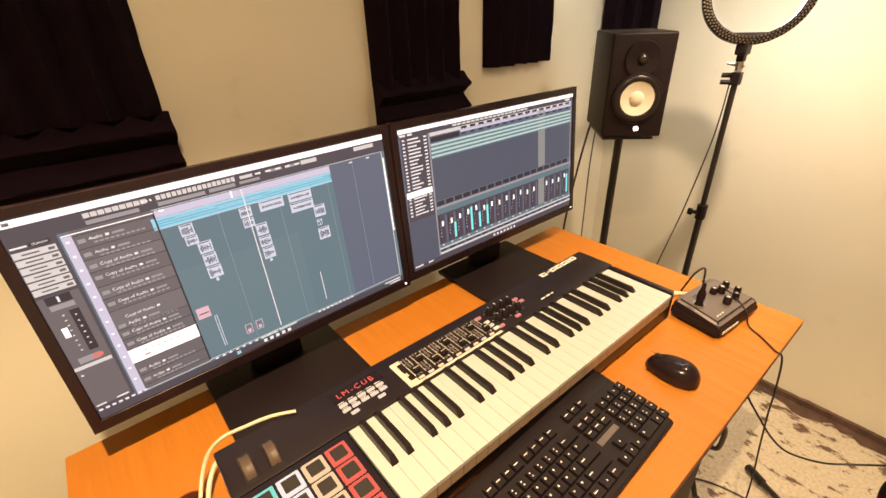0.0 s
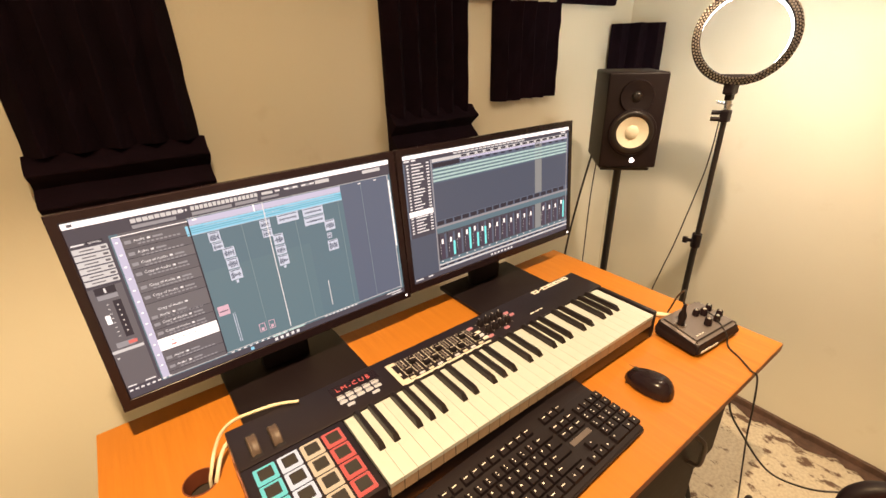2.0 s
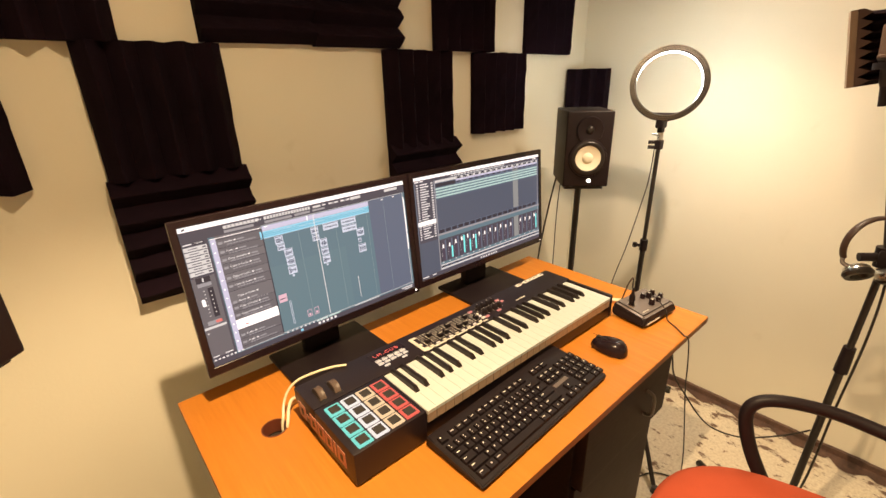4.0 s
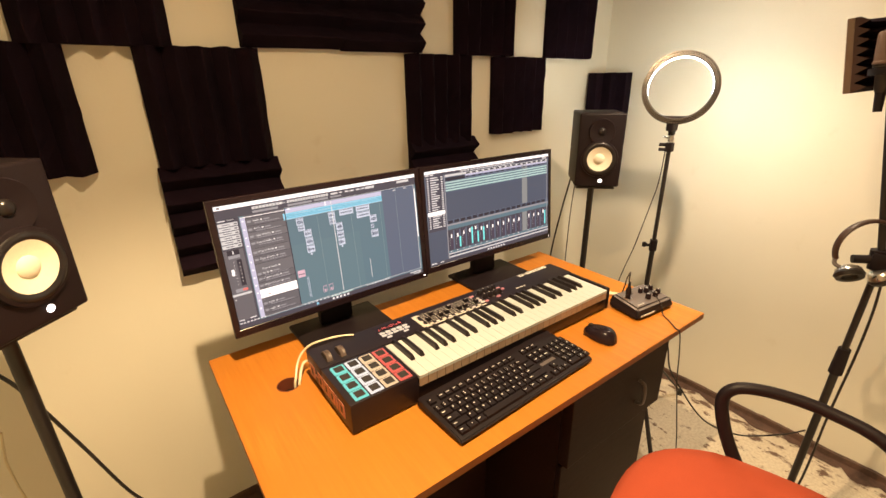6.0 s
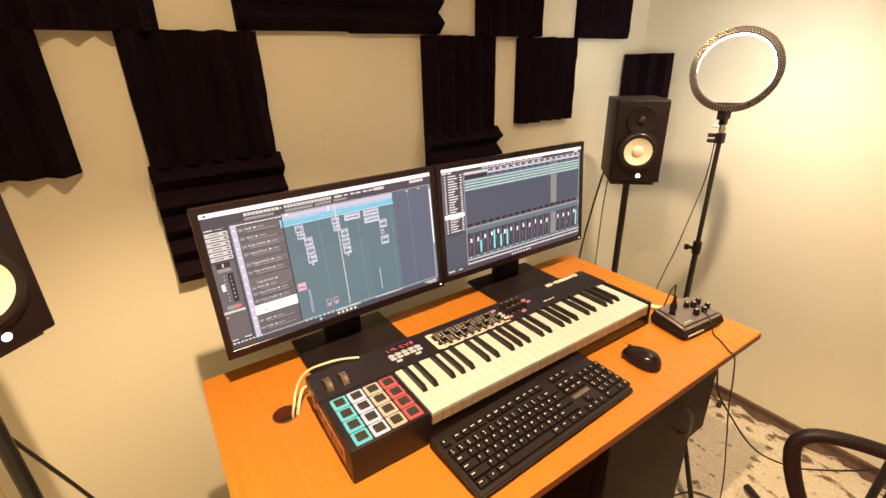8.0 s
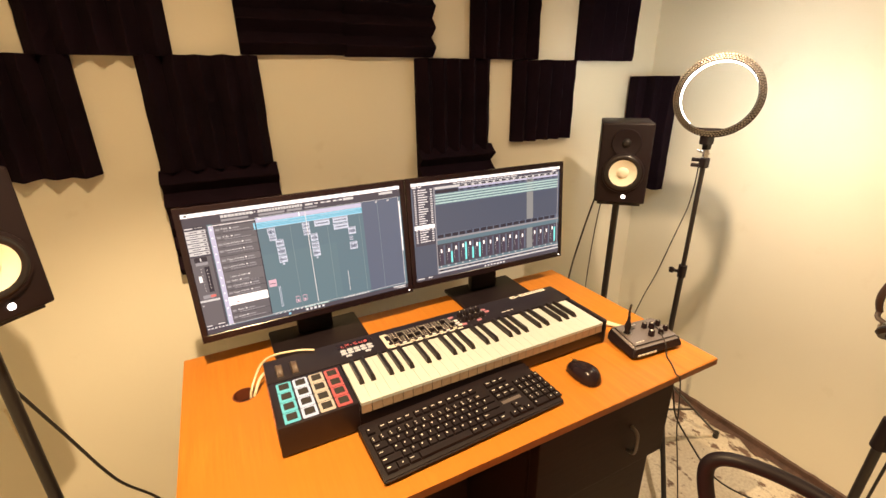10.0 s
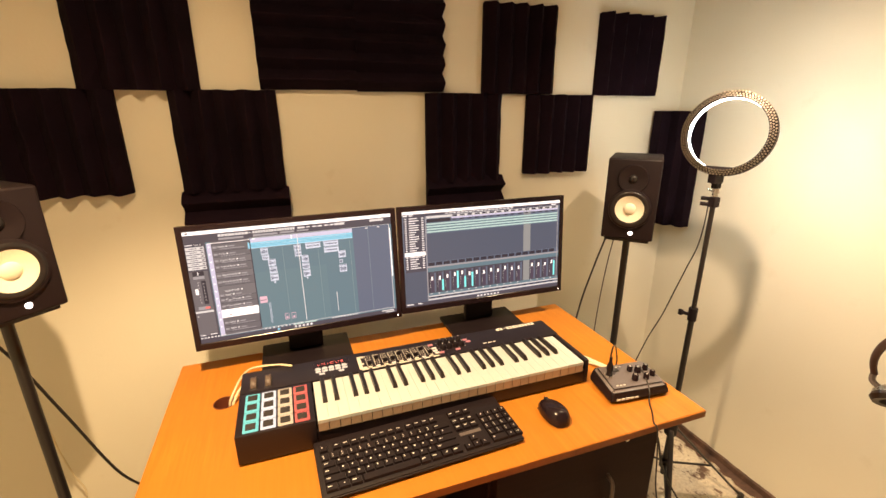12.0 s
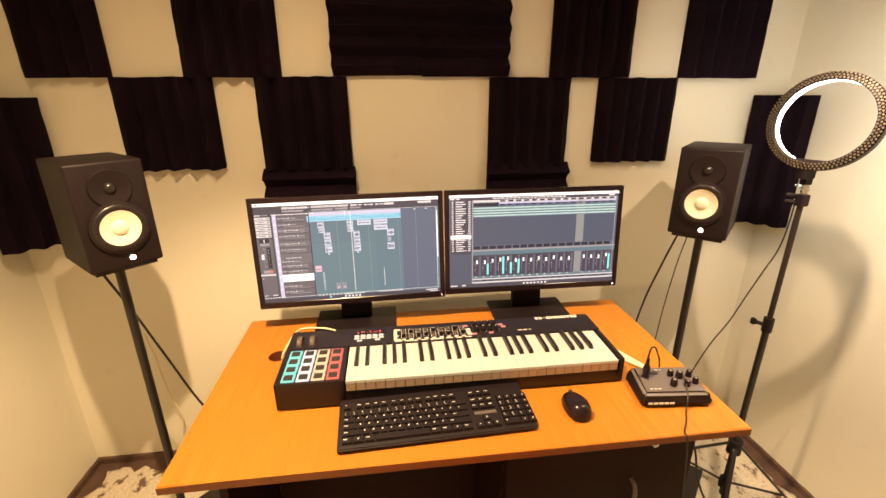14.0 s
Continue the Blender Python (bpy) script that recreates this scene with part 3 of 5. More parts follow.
        # coloured track strip, ruler and the long event on top
        A("panel", "s_lav", [(0.094, 0.118, 0.114, 0.950), (0.289, 0.106, 0.788, 0.140)], 3)
        A("tick", "s_white", [(0.100, 0.140 + 0.066 * k, 0.106, 0.148 + 0.066 * k) for k in range(12)] + [(0.480, 0.104, 0.484, 0.142), (0.300, 0.108, 0.312, 0.116), (0.094, 0.112, 0.286, 0.116)], 4)
        A("event_band", "s_blue2", [(0.288, 0.142, 0.788, 0.196)], 3)
        A("event_line", "s_blue", [(0.288, 0.144, 0.788, 0.154), (0.290, 0.160, 0.782, 0.166), (0.290, 0.172, 0.786, 0.178), (0.288, 0.184, 0.788, 0.194), (0.276, 0.140, 0.286, 0.196)], 4)
        A("event_line", "s_clip", [(0.288, 0.141, 0.788, 0.1435), (0.330, 0.156, 0.430, 0.158), (0.440, 0.168, 0.560, 0.170), (0.580, 0.156, 0.760, 0.158), (0.288, 0.1945, 0.788, 0.197)], 5)
        A("grid_line", "s_line", [(u, 0.198, u + 0.0016, 0.950) for u in (0.432, 0.605, 0.770, 0.870)] + [(0.870, 0.104, 0.8716, 0.198)], 3)
        # clips: pale frames round a darker waveform
        clips = [(0.330, 0.203, 0.364, 0.262), (0.334, 0.266, 0.366, 0.312), (0.358, 0.310, 0.394, 0.372), (0.360, 0.378, 0.396, 0.442), (0.360, 0.448, 0.398, 0.512), (0.488, 0.203, 0.522, 0.256), (0.490, 0.262, 0.522, 0.312), (0.520, 0.308, 0.554, 0.374), (0.520, 0.381, 0.555, 0.440), (0.521, 0.446, 0.556, 0.512), (0.546, 0.198, 0.620, 0.252), (0.636, 0.196, 0.711, 0.248), (0.636, 0.254, 0.711, 0.308), (0.707, 0.304, 0.745, 0.372), (0.709, 0.388, 0.726, 0.424), (0.706, 0.440, 0.745, 0.512)]
        A("clip", "s_clip", clips + [(0.374, 0.516, 0.382, 0.534), (0.534, 0.516, 0.542, 0.532)], 4)
        peaks, nicks = [], []
        for u0, v0, u1, v1 in clips:
            wide = u1 - u0 > 0.06
            n = max(4, round((u1 - u0) / 0.0036))
            for k in range(n):
                hh = (v1 - v0) * ((0.05 + 0.10 * rnd.random()) if wide else (0.06 + 0.26 * rnd.random()))
                uu, vm = u0 + (u1 - u0) * (0.10 + 0.80 * k / n), 0.5 * (v0 + v1) + 0.004
                peaks.append((uu, vm - hh, uu + (u1 - u0) * 0.62 / n, vm + hh))
            nicks.append((u0 + 0.004, v0 + 0.004, u1 - 0.004, v0 + 0.009))
        A("waveform", "s_mid", peaks + nicks, 5)
        A("clip", "s_pink", [(0.296, 0.644, 0.331, 0.706)], 4)
        A("waveform", "s_plum", [(0.300, 0.676, 0.327, 0.682)], 5)
        for u0 in (0.405, 0.438):
            A("event_line", "s_pink", [(u0, 0.838, u0 + 0.021, 0.842), (u0, 0.892, u0 + 0.021, 0.896), (u0, 0.842, u0 + 0.002, 0.892), (u0 + 0.019, 0.842, u0 + 0.021, 0.892), (u0 + 0.006, 0.868, u0 + 0.015, 0.888)], 4)
        A("panel", "s_clip", [(0.336, 0.712, 0.338, 0.905), (0.342, 0.712, 0.344, 0.905)], 4)
        A("playhead", "s_text", [(0.5085, 0.106, 0.5115, 0.930), (0.678, 0.704, 0.6805, 0.890)], 6)
        # bright frame round the arrangement and the lower rulers
        A("frame_line", "s_pale", [(0.985, 0.100, 0.988, 0.955), (0.286, 0.944, 0.985, 0.948), (0.110, 0.950, 0.286, 0.954), (0.286, 0.098, 0.985, 0.101)], 6)
        A("title_bar", "s_white", [(0.988, 0.140, 0.993, 0.620)], 6)
        tracks = ((0.150, "Audio"), (0.213, "Audio"), (0.270, "Copy of Audio"), (0.326, "Copy of Audio"), (0.402, "Copy of Audio"), (0.462, "Copy of Audio"), (0.546, "Copy of Audio"), (0.582, "Audio"), (0.626, "Copy of Audio"), (0.682, "Copy of Audio"), (0.838, "Audio"), (0.896, "Audio"))
        text, dim = [], []
        for v, word in tracks:
            writing(word, 0.0062, M["s_text"], scr, Matrix.Translation((0.142 * sw - sw / 2, sh / 2 - v * sh, 0.0011)), "track_name", "LEFT", 1.0)
            end = 0.142 + (0.034 if word == "Audio" else 0.074)
            text.append((end, v - 0.005, end + 0.008, v + 0.006))
            if v != 0.546:
                dim += [(0.150 + 0.0112 * j, v + 0.016, 0.158 + 0.0112 * j, v + 0.024) for j in range(10)]
                dim += [(0.120, v - 0.006, 0.136, v + 0.012), (end + 0.014, v - 0.004, end + 0.040, v + 0.006)]
        A("track_text", "s_text", text, 5)
        A("channel_button", "s_grey", dim, 4)
        A("pane", "s_list2", [(0.114, 0.240, 0.283, 0.296), (0.114, 0.372, 0.283, 0.432), (0.114, 0.500, 0.283, 0.600)], 3)
        A("selected_track", "s_white", [(0.114, 0.716, 0.284, 0.790)], 6)
        A("tick", "s_red", [(0.150 + 0.016 * k, 0.740, 0.154 + 0.016 * k, 0.746) for k in range(6)] + [(0.146, 0.764, 0.160, 0.772)], 7)
        A("track_line", "s_black", [(0.114, v, 0.284, v + 0.0025) for v in (0.124, 0.186, 0.238, 0.297, 0.371, 0.433, 0.499, 0.600, 0.656, 0.712, 0.866, 0.925)] + [(0.284, 0.118, 0.2880, 0.950)], 5)
        # lower edge: transport, clock and task icons
        A("track_text", "s_text", [(0.300 + 0.020 * k, 0.951, 0.309 + 0.020 * k, 0.960) for k in range(10)] + [(0.640 + 0.016 * k, 0.950, 0.650 + 0.016 * k, 0.959) for k in range(9)] + [(0.445 + 0.020 * k, 0.970, 0.456 + 0.020 * k, 0.990) for k in range(5)] + [(0.915, 0.966, 0.985, 0.975), (0.936, 0.983, 0.985, 0.991)], 5)
        A("toolbar_field", "s_mint", [(0.440, 0.950, 0.495, 0.962), (0.500, 0.949, 0.560, 0.961)], 5)
        A("toolbar_field", "s_blue", [(0.360, 0.970, 0.372, 0.990)], 5)
    else:
        A("pane", "s_slate", [(0.138, 0.240, 1, 0.540), (0, 0.628, 0.130, 0.96)], 1)
        A("pane", "s_dark", [(0, 0.028, 1, 0.056), (0.006, 0.056, 0.128, 0.628), (0, 0.962, 1, 1), (0.136, 0.645, 1, 0.878)], 2)
        A("title_bar", "s_white", [(0, 0, 1, 0.028), (0.006, 0.418, 0.126, 0.460)], 4)
        A("mixer_rail", "s_pale", [(0.138, 0.058, 0.985, 0.082), (0.136, 0.906, 1, 0.918), (0.136, 0.940, 1, 0.956)], 3)
        A("mixer_rail", "s_grey", [(0.136, 0.584, 1, 0.602)], 3)
        A("mixer_rail", "s_teal", [(0.136, 0.602, 1, 0.645), (0.136, 0.878, 1, 0.906)], 2)
        A("overview", "s_teal2", [(0.138, 0.128, 0.985, 0.236)], 3)
        A("overview_line", "s_mint", [(0.138, 0.134 + 0.027 * k, 0.985, 0.148 + 0.027 * k) for k in range(4)], 4)
        A("overview_line", "s_clip", [(0.140 + 0.0465 * k, 0.136 + 0.027 * j, 0.142 + 0.0465 * k, 0.146 + 0.027 * j) for k in range(18) for j in range(4)], 5)
        A("column", "s_col", [(0.750, 0.082, 0.798, 0.540), (0.750, 0.645, 0.796, 0.878)], 3)
        A("slot", "s_black", [(0.140 + 0.0465 * k, 0.546, 0.178 + 0.0465 * k, 0.580) for k in range(18)] + [(0.140, 0.090, 0.282, 0.124)] + [(0.292 + 0.0465 * k, 0.062, 0.322 + 0.0465 * k, 0.078) for k in range(15)] + [(0.292 + 0.0465 * k, 0.104, 0.316 + 0.0465 * k, 0.116) for k in range(15)] + [(0.140 + 0.0465 * k, 0.922, 0.172 + 0.0465 * k, 0.936) for k in range(18)], 4)
        A("mixer_rail", "s_lav", [(0.286, 0.084, 0.985, 0.100)], 3)
        skip = (13,)
        rail = [k for k in range(18) if k not in skip]
        A("channel", "s_plum", [(0.153 + 0.0465 * k, 0.680 - 0.012 * (k % 3), 0.170 + 0.0465 * k, 0.868) for k in rail], 3)
        A("channel", "s_black", [(0.142 + 0.0465 * k, 0.655, 0.147 + 0.0465 * k, 0.868) for k in rail], 3)
        A("channel", "s_mid", [(0.173 + 0.0465 * k, 0.66, 0.183 + 0.0465 * k, 0.868) for k in rail], 3)
        A("channel_button", "s_text", [(0.147 + 0.0465 * k, 0.735 + 0.026 * j, 0.150 + 0.0465 * k, 0.742 + 0.026 * j) for k in rail for j in range(4)] + [(0.150 + 0.0465 * k, 0.882, 0.158 + 0.0465 * k, 0.892) for k in rail], 4)
        A("level_meter", "s_cyan", [(0.172 + 0.0465 * k, v, 0.184 + 0.0465 * k, 0.860) for k, v in ((1, 0.740), (3, 0.670), (4, 0.735), (5, 0.700), (17, 0.690))], 4)
        A("fader_cap", "s_white", [(0.155 + 0.0465 * k, v, 0.165 + 0.0465 * k, v + 0.040) for k in rail for v in (0.672 + 0.035 * rnd.random(),)], 5)
        A("list_text", "s_text", [(0.036, 0.066 + 0.0235 * k, 0.066 + 0.034 * rnd.random(), 0.076 + 0.0235 * k) for k in range(23) if not 14 < k < 17] + [(0.013, 0.066 + 0.0235 * k, 0.024, 0.077 + 0.0235 * k) for k in range(23)] + [(0.108, 0.066 + 0.0235 * k, 0.122, 0.077 + 0.0235 * k) for k in range(23)] + [(0.004, 0.970, 0.045, 0.981), (0.070, 0.970, 0.095, 0.981)] + [(0.44 + 0.022 * k, 0.972, 0.452 + 0.022 * k, 0.990) for k in range(7)] + [(0.004, 0.034, 0.030, 0.047), (0.038, 0.034, 0.060, 0.047), (0.94, 0.034, 0.975, 0.048)], 4)
        A("toolbar_field", "s_pale", [(0.250 + 0.024 * k, 0.035, 0.270 + 0.024 * k, 0.048) for k in range(18)], 4)
        A("frame_line", "s_grey", [(0.130, 0.056, 0.136, 0.960), (0.985, 0.056, 0.990, 0.956)], 3)
    return t


monitor(0.3455, "arrange", "black widescreen monitor showing audio tracks of music software", 0.4, -0.010, 0.6, 0.572, 0.341)
monitor(0.9215, "mixer", "black widescreen monitor showing a software mixing desk", -0.4)


# ---- midi keyboard ----
def midi_keyboard():
    t = thing("midi_keyboard", "black piano-style controller keyboard with lit pads and faders", "keyboard", pose(0.183, 0.437, TOP))
    W, D, T = 0.862, 0.240, 0.075
    bm = bmesh.new()
    box(bm, (0.004, 0.006, 0.006), (W - 0.004, D, 0.044), 0.003)
    box(bm, (0, 0.150, 0.0445), (W, D + 0.002, T), 0.004)
    box(bm, (0, 0, 0.004), (0.160, 0.1495, T), 0.004)
    box(bm, (0.850, 0.004, 0.004), (W, 0.1495, T - 0.002), 0.004)
    part("case", bm, M["midi"], t, "satin black plastic case", smooth=True)
    for x in (0.04, W - 0.04):
        for y in (0.03, D - 0.03):
            bm = bmesh.new()
            rod(bm, (x, y, 0), (x, y, 0.007), 0.010)
            part("rubber_foot", bm, M["surround"], t)
    # white keys with a lip at the front
    pitch = 0.02342
    bm = bmesh.new()
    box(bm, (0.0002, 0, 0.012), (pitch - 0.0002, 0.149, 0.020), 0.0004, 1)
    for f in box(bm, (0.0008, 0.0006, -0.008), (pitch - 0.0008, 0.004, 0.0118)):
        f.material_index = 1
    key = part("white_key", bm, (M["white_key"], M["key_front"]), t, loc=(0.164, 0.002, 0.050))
    for k in range(1, 29):
        again("white_key", key.data, t, (0.164 + k * pitch, 0.002, 0.050))
    bm = bmesh.new()
    vs = [bm.verts.new(p) for p in ((0, 0.004, 0), (0.0115, 0.004, 0), (0.0115, 0.095, 0), (0, 0.095, 0), (0.0016, 0.014, 0.0115), (0.0099, 0.014, 0.0115), (0.0096, 0.095, 0.0115), (0.0019, 0.095, 0.0115))]
    for f in ((0, 1, 2, 3), (4, 5, 6, 7), (0, 1, 5, 4), (1, 2, 6, 5), (2, 3, 7, 6), (3, 0, 4, 7)):
        bm.faces.new([vs[i] for i in f])
    bmesh.ops.bevel(bm, geom=[e for e in bm.edges if min(v.co.z for v in e.verts) > 0.01], offset=0.0012, segments=2, affect="EDGES")
    black = None
    for k in range(28):
        if k % 7 in (0, 1, 3, 4, 5):
            shift = {0: -0.0015, 1: 0.0015, 3: -0.002, 4: 0, 5: 0.002}[k % 7]
            loc = (0.164 + (k + 1) * pitch - 0.00575 + shift, 0.055, 0.069)
            if black is None:
                black = part("black_key", bm, M["black_key"], t, loc=loc, smooth=True)
            else:
                again("black_key", black.data, t, loc)
    # lit pads
    meshes = {}
    for c, key in enumerate(("pad_cyan", "pad_white", "pad_amber", "pad_red")):
        for r in range(4):
            loc = (0.0145 + 0.0345 * c, 0.0055 + 0.0335 * r, T)
            if key not in meshes:
                bm = bmesh.new()
                o, i, z = 0.0318, 0.0058, 0.0030
                box(bm, (0.0005, 0.0005, -0.001), (o - 0.0005, o - 0.0005, z), 0.0015, 1)
                for f in bm.faces:
                    f.material_index = 0
                box(bm, (i, i, z - 0.001), (o - i, o - i, z + 0.0012), 0.001, 1, mat=1)
                meshes[key] = part("pad", bm, (M[key], M["rubber"]), t, {"pad_cyan": "cyan lit pad", "pad_white": "white lit pad", "pad_amber": "amber lit pad", "pad_red": "red lit pad"}[key], loc=loc)
            else:
                again("pad", meshes[key].data, t, loc, label=meshes[key]["label"])
    # pitch and modulation wheels in their wells
    for x in (0.030, 0.063):
        bm = bmesh.new()
        box(bm, (x - 0.0085, 0.158, T - 0.001), (x + 0.0085, 0.212, T + 0.0006), 0.0004, 1)
        part("wheel_well", bm, M["surround"], t)
        bm = bmesh.new()
        hub = pose(x, 0.185, T - 0.008, 0, 90, 0)
        lathe(bm, [(0, -0.0072), (0.0215, -0.0072), (0.0232, -0.0056), (0.0228, -0.0030), (0.0218, 0.0), (0.0228, 0.0030), (0.0232, 0.0056), (0.0215, 0.0072), (0, 0.0072)], 36, hub)
        part("wheel", bm, M["wheel"], t, "smooth brown-grey control wheel with a hollow rim", smooth=True)
    # display and its buttons
    bm = bmesh.new()
    box(bm, (0.170, 0.203, T - 0.001), (0.260, 0.228, T + 0.0005))
    disp = part("display", bm, M["gloss"], t)
    writing("LM-CUB", 0.0150, M["led_red"], disp, pose(0.213, 0.2155, T + 0.0008), "segment_text", gap=1.36, thin=0.00032)
    for r, row in enumerate(((0, 1, 2, 3, 4), (0, 1, 2, 3, 4), (0.5, 3.4))):
        for c in row:
            bm = bmesh.new()
            box(bm, (0.1735 + 0.0165 * c, 0.1915 - 0.0115 * r, T - 0.001), (0.1870 + 0.0165 * c, 0.1975 - 0.0115 * r, T + 0.0025), 0.001, 1)
            part("button", bm, M["btn_glow"], t, "lit cream button")
    for c in range(10):
        x, y = 0.1745 + 0.0165 * (c % 5), 0.2005 if c < 5 else 0.1882
        bm = bmesh.new()
        box(bm, (x, y, T), (x + 0.010, y + 0.0014, T + 0.0006))
        part("printed_bar", bm, M["legend"], t)
    # fader bank inside a white printed frame
    bm = bmesh.new()
    for lo, hi in (((0.281, 0.1525, 0), (0.494, 0.1578, 0.0006)), ((0.281, 0.1579, 0), (0.301, 0.1660, 0.0006)), ((0.281, 0.1661, 0), (0.290, 0.2190, 0.0006)), ((0.2901, 0.2110, 0), (0.300, 0.2190, 0.0006)), ((0.2901, 0.1780, 0), (0.2950, 0.1860, 0.0006))):
        box(bm, tuple(v + (T if i == 2 else 0) for i, v in enumerate(lo)), tuple(v + (T if i == 2 else 0) for i, v in enumerate(hi)))
    part("printed_frame", bm, M["panel_white"], t)
    rnd = random.Random(3)
    for k in range(9):
        x = 0.3085 + 0.0206 * k
        bm = bmesh.new()
        box(bm, (x - 0.0016, 0.168, T - 0.001), (x + 0.0016, 0.218, T + 0.0005))
        for s in (-1, 1):
            box(bm, (x + s * 0.0062 - 0.0005, 0.169, T - 0.0005), (x + s * 0.0062 + 0.0005, 0.217, T + 0.0003), mat=1)
        for j in range(5):
            for s in (-1, 1):
                box(bm, (x + s * 0.0045 - 0.0014, 0.172 + 0.0105 * j, T - 0.0005), (x + s * 0.0045 + 0.0014, 0.1728 + 0.0105 * j, T + 0.0003), mat=1)
        slot = part("fader", bm, (M["grey"], M["panel_white"]), t)
        y = 0.176 + 0.006 * rnd.random() + (0.018 if k % 3 == 1 else 0)
        bm = bmesh.new()
        box(bm, (x - 0.0055, y - 0.007, T + 0.002), (x + 0.0055, y + 0.007, T + 0.011), 0.0018, 2)
        box(bm, (x - 0.0012, y - 0.001, T), (x + 0.0012, y + 0.001, T + 0.003))
        box(bm, (x - 0.0056, y - 0.0006, T + 0.0108), (x + 0.0056, y + 0.0006, T + 0.0114), mat=1)
        part("cap", bm, (M["matte"], M["panel_white"]), slot)
        bm = bmesh.new()
        box(bm, (x - 0.0055, 0.1595, T - 0.001), (x + 0.0055, 0.1640, T + 0.0022), 0.0008, 1)
        part("button", bm, M["btn_glow"] if k % 2 else M["panel_white"], t)
    # rotary knobs and lit keys beside the faders
    for k in range(8):
        x, y = 0.514 + 0.0185 * (k % 4), 0.184 + 0.026 * (k // 4)
        bm = bmesh.new()
        lathe(bm, [(0, 0.0135), (0.0055, 0.013), (0.0068, 0.011), (0.0085, 0.0), (0, 0)], 20, Matrix.Translation((x, y, T)))
        knob = part("knob", bm, M["matte"], t, smooth=True)
        bm = bmesh.new()
        box(bm, (x - 0.0006, y + 0.001, T + 0.0125), (x + 0.0006, y + 0.006, T + 0.0140))
        part("pointer", bm, M["legend"], knob)
        bm = bmesh.new()
        for a in (-130, -65, 0, 65, 130):
            box(bm, (-0.0004, 0.0098, -0.0003), (0.0004, 0.0122, 0.0004), m=pose(x, y, T, 0, 0, a))
        part("printed_ticks", bm, M["panel_white"], t)
    for x, y, key in ((0.490, 0.180, "btn_glow"), (0.490, 0.192, "legend"), (0.492, 0.168, "legend"), (0.505, 0.166, "btn_pink"), (0.552, 0.167, "btn_pink"), (0.486, 0.212, "btn_pink"), (0.588, 0.208, "btn_pink"), (0.594, 0.196, "btn_pink")):
        bm = bmesh.new()
        box(bm, (x - 0.0065, y - 0.0035, T - 0.001), (x + 0.0065, y + 0.0035, T + 0.0028), 0.001, 1)
        part("button", bm, M[key], t)
    # maker's marks as plain shapes
    bm = bmesh.new()
    for k, (u, w) in enumerate(((0, 0.020), (0.024, 0.007), (0.034, 0.018), (0.055, 0.018), (0.076, 0.018), (0.097, 0.007), (0.107, 0.020))):
        hgt = 0.003 if k == 1 else 0.0125
        lo = 0.2300 - hgt / 2
        box(bm, (0.699 + u, lo, T), (0.699 + u + w, lo + hgt, T + 0.0006))
        if w > 0.01:
            box(bm, (0.699 + u + w * 0.35, lo + 0.0045, T + 0.0005), (0.699 + u + w * 0.75, lo + 0.0075, T + 0.0009), mat=1)
    part("maker_mark", bm, (M["legend"], M["midi"]), t, "plain light blocks where a maker's mark is printed")
    bm = bmesh.new()
    for k in range(3):
        box(bm, (0.629 + 0.016 * k, 0.170, T), (0.641 + 0.016 * k - 0.005 * (k == 2), 0.1735, T + 0.0006))
    part("model_mark", bm, M["legend"], t)
    bm = bmesh.new()
    for k, w in enumerate((0.030, 0.010, 0.027, 0.027, 0.027, 0.009, 0.030)):
        y = 0.222 - sum((0.030, 0.010, 0.027, 0.027, 0.027, 0.009, 0.030)[:k]) - 0.005 * k
        hgt = 0.006 if k == 1 else 0.034
        box(bm, (-0.0008, y - w, 0.038 - hgt / 2), (0.0004, y, 0.038 + hgt / 2))
        if w > 0.012:
            box(bm, (-0.0012, y - w * 0.7, 0.030), (-0.0006, y - w * 0.35, 0.046), mat=1)
    part("side_mark", bm, (plain("dull_red_print", (0.50, 0.22, 0.17), 0.5, vary=0.2), M["midi"]), t)
    bm = bmesh.new()
    rod(bm, (0.857, 0.19, 0.03), (0.880, 0.19, 0.03), 0.005)
    part("plug", bm, M["matte"], t)
    return t


midi_keyboard()


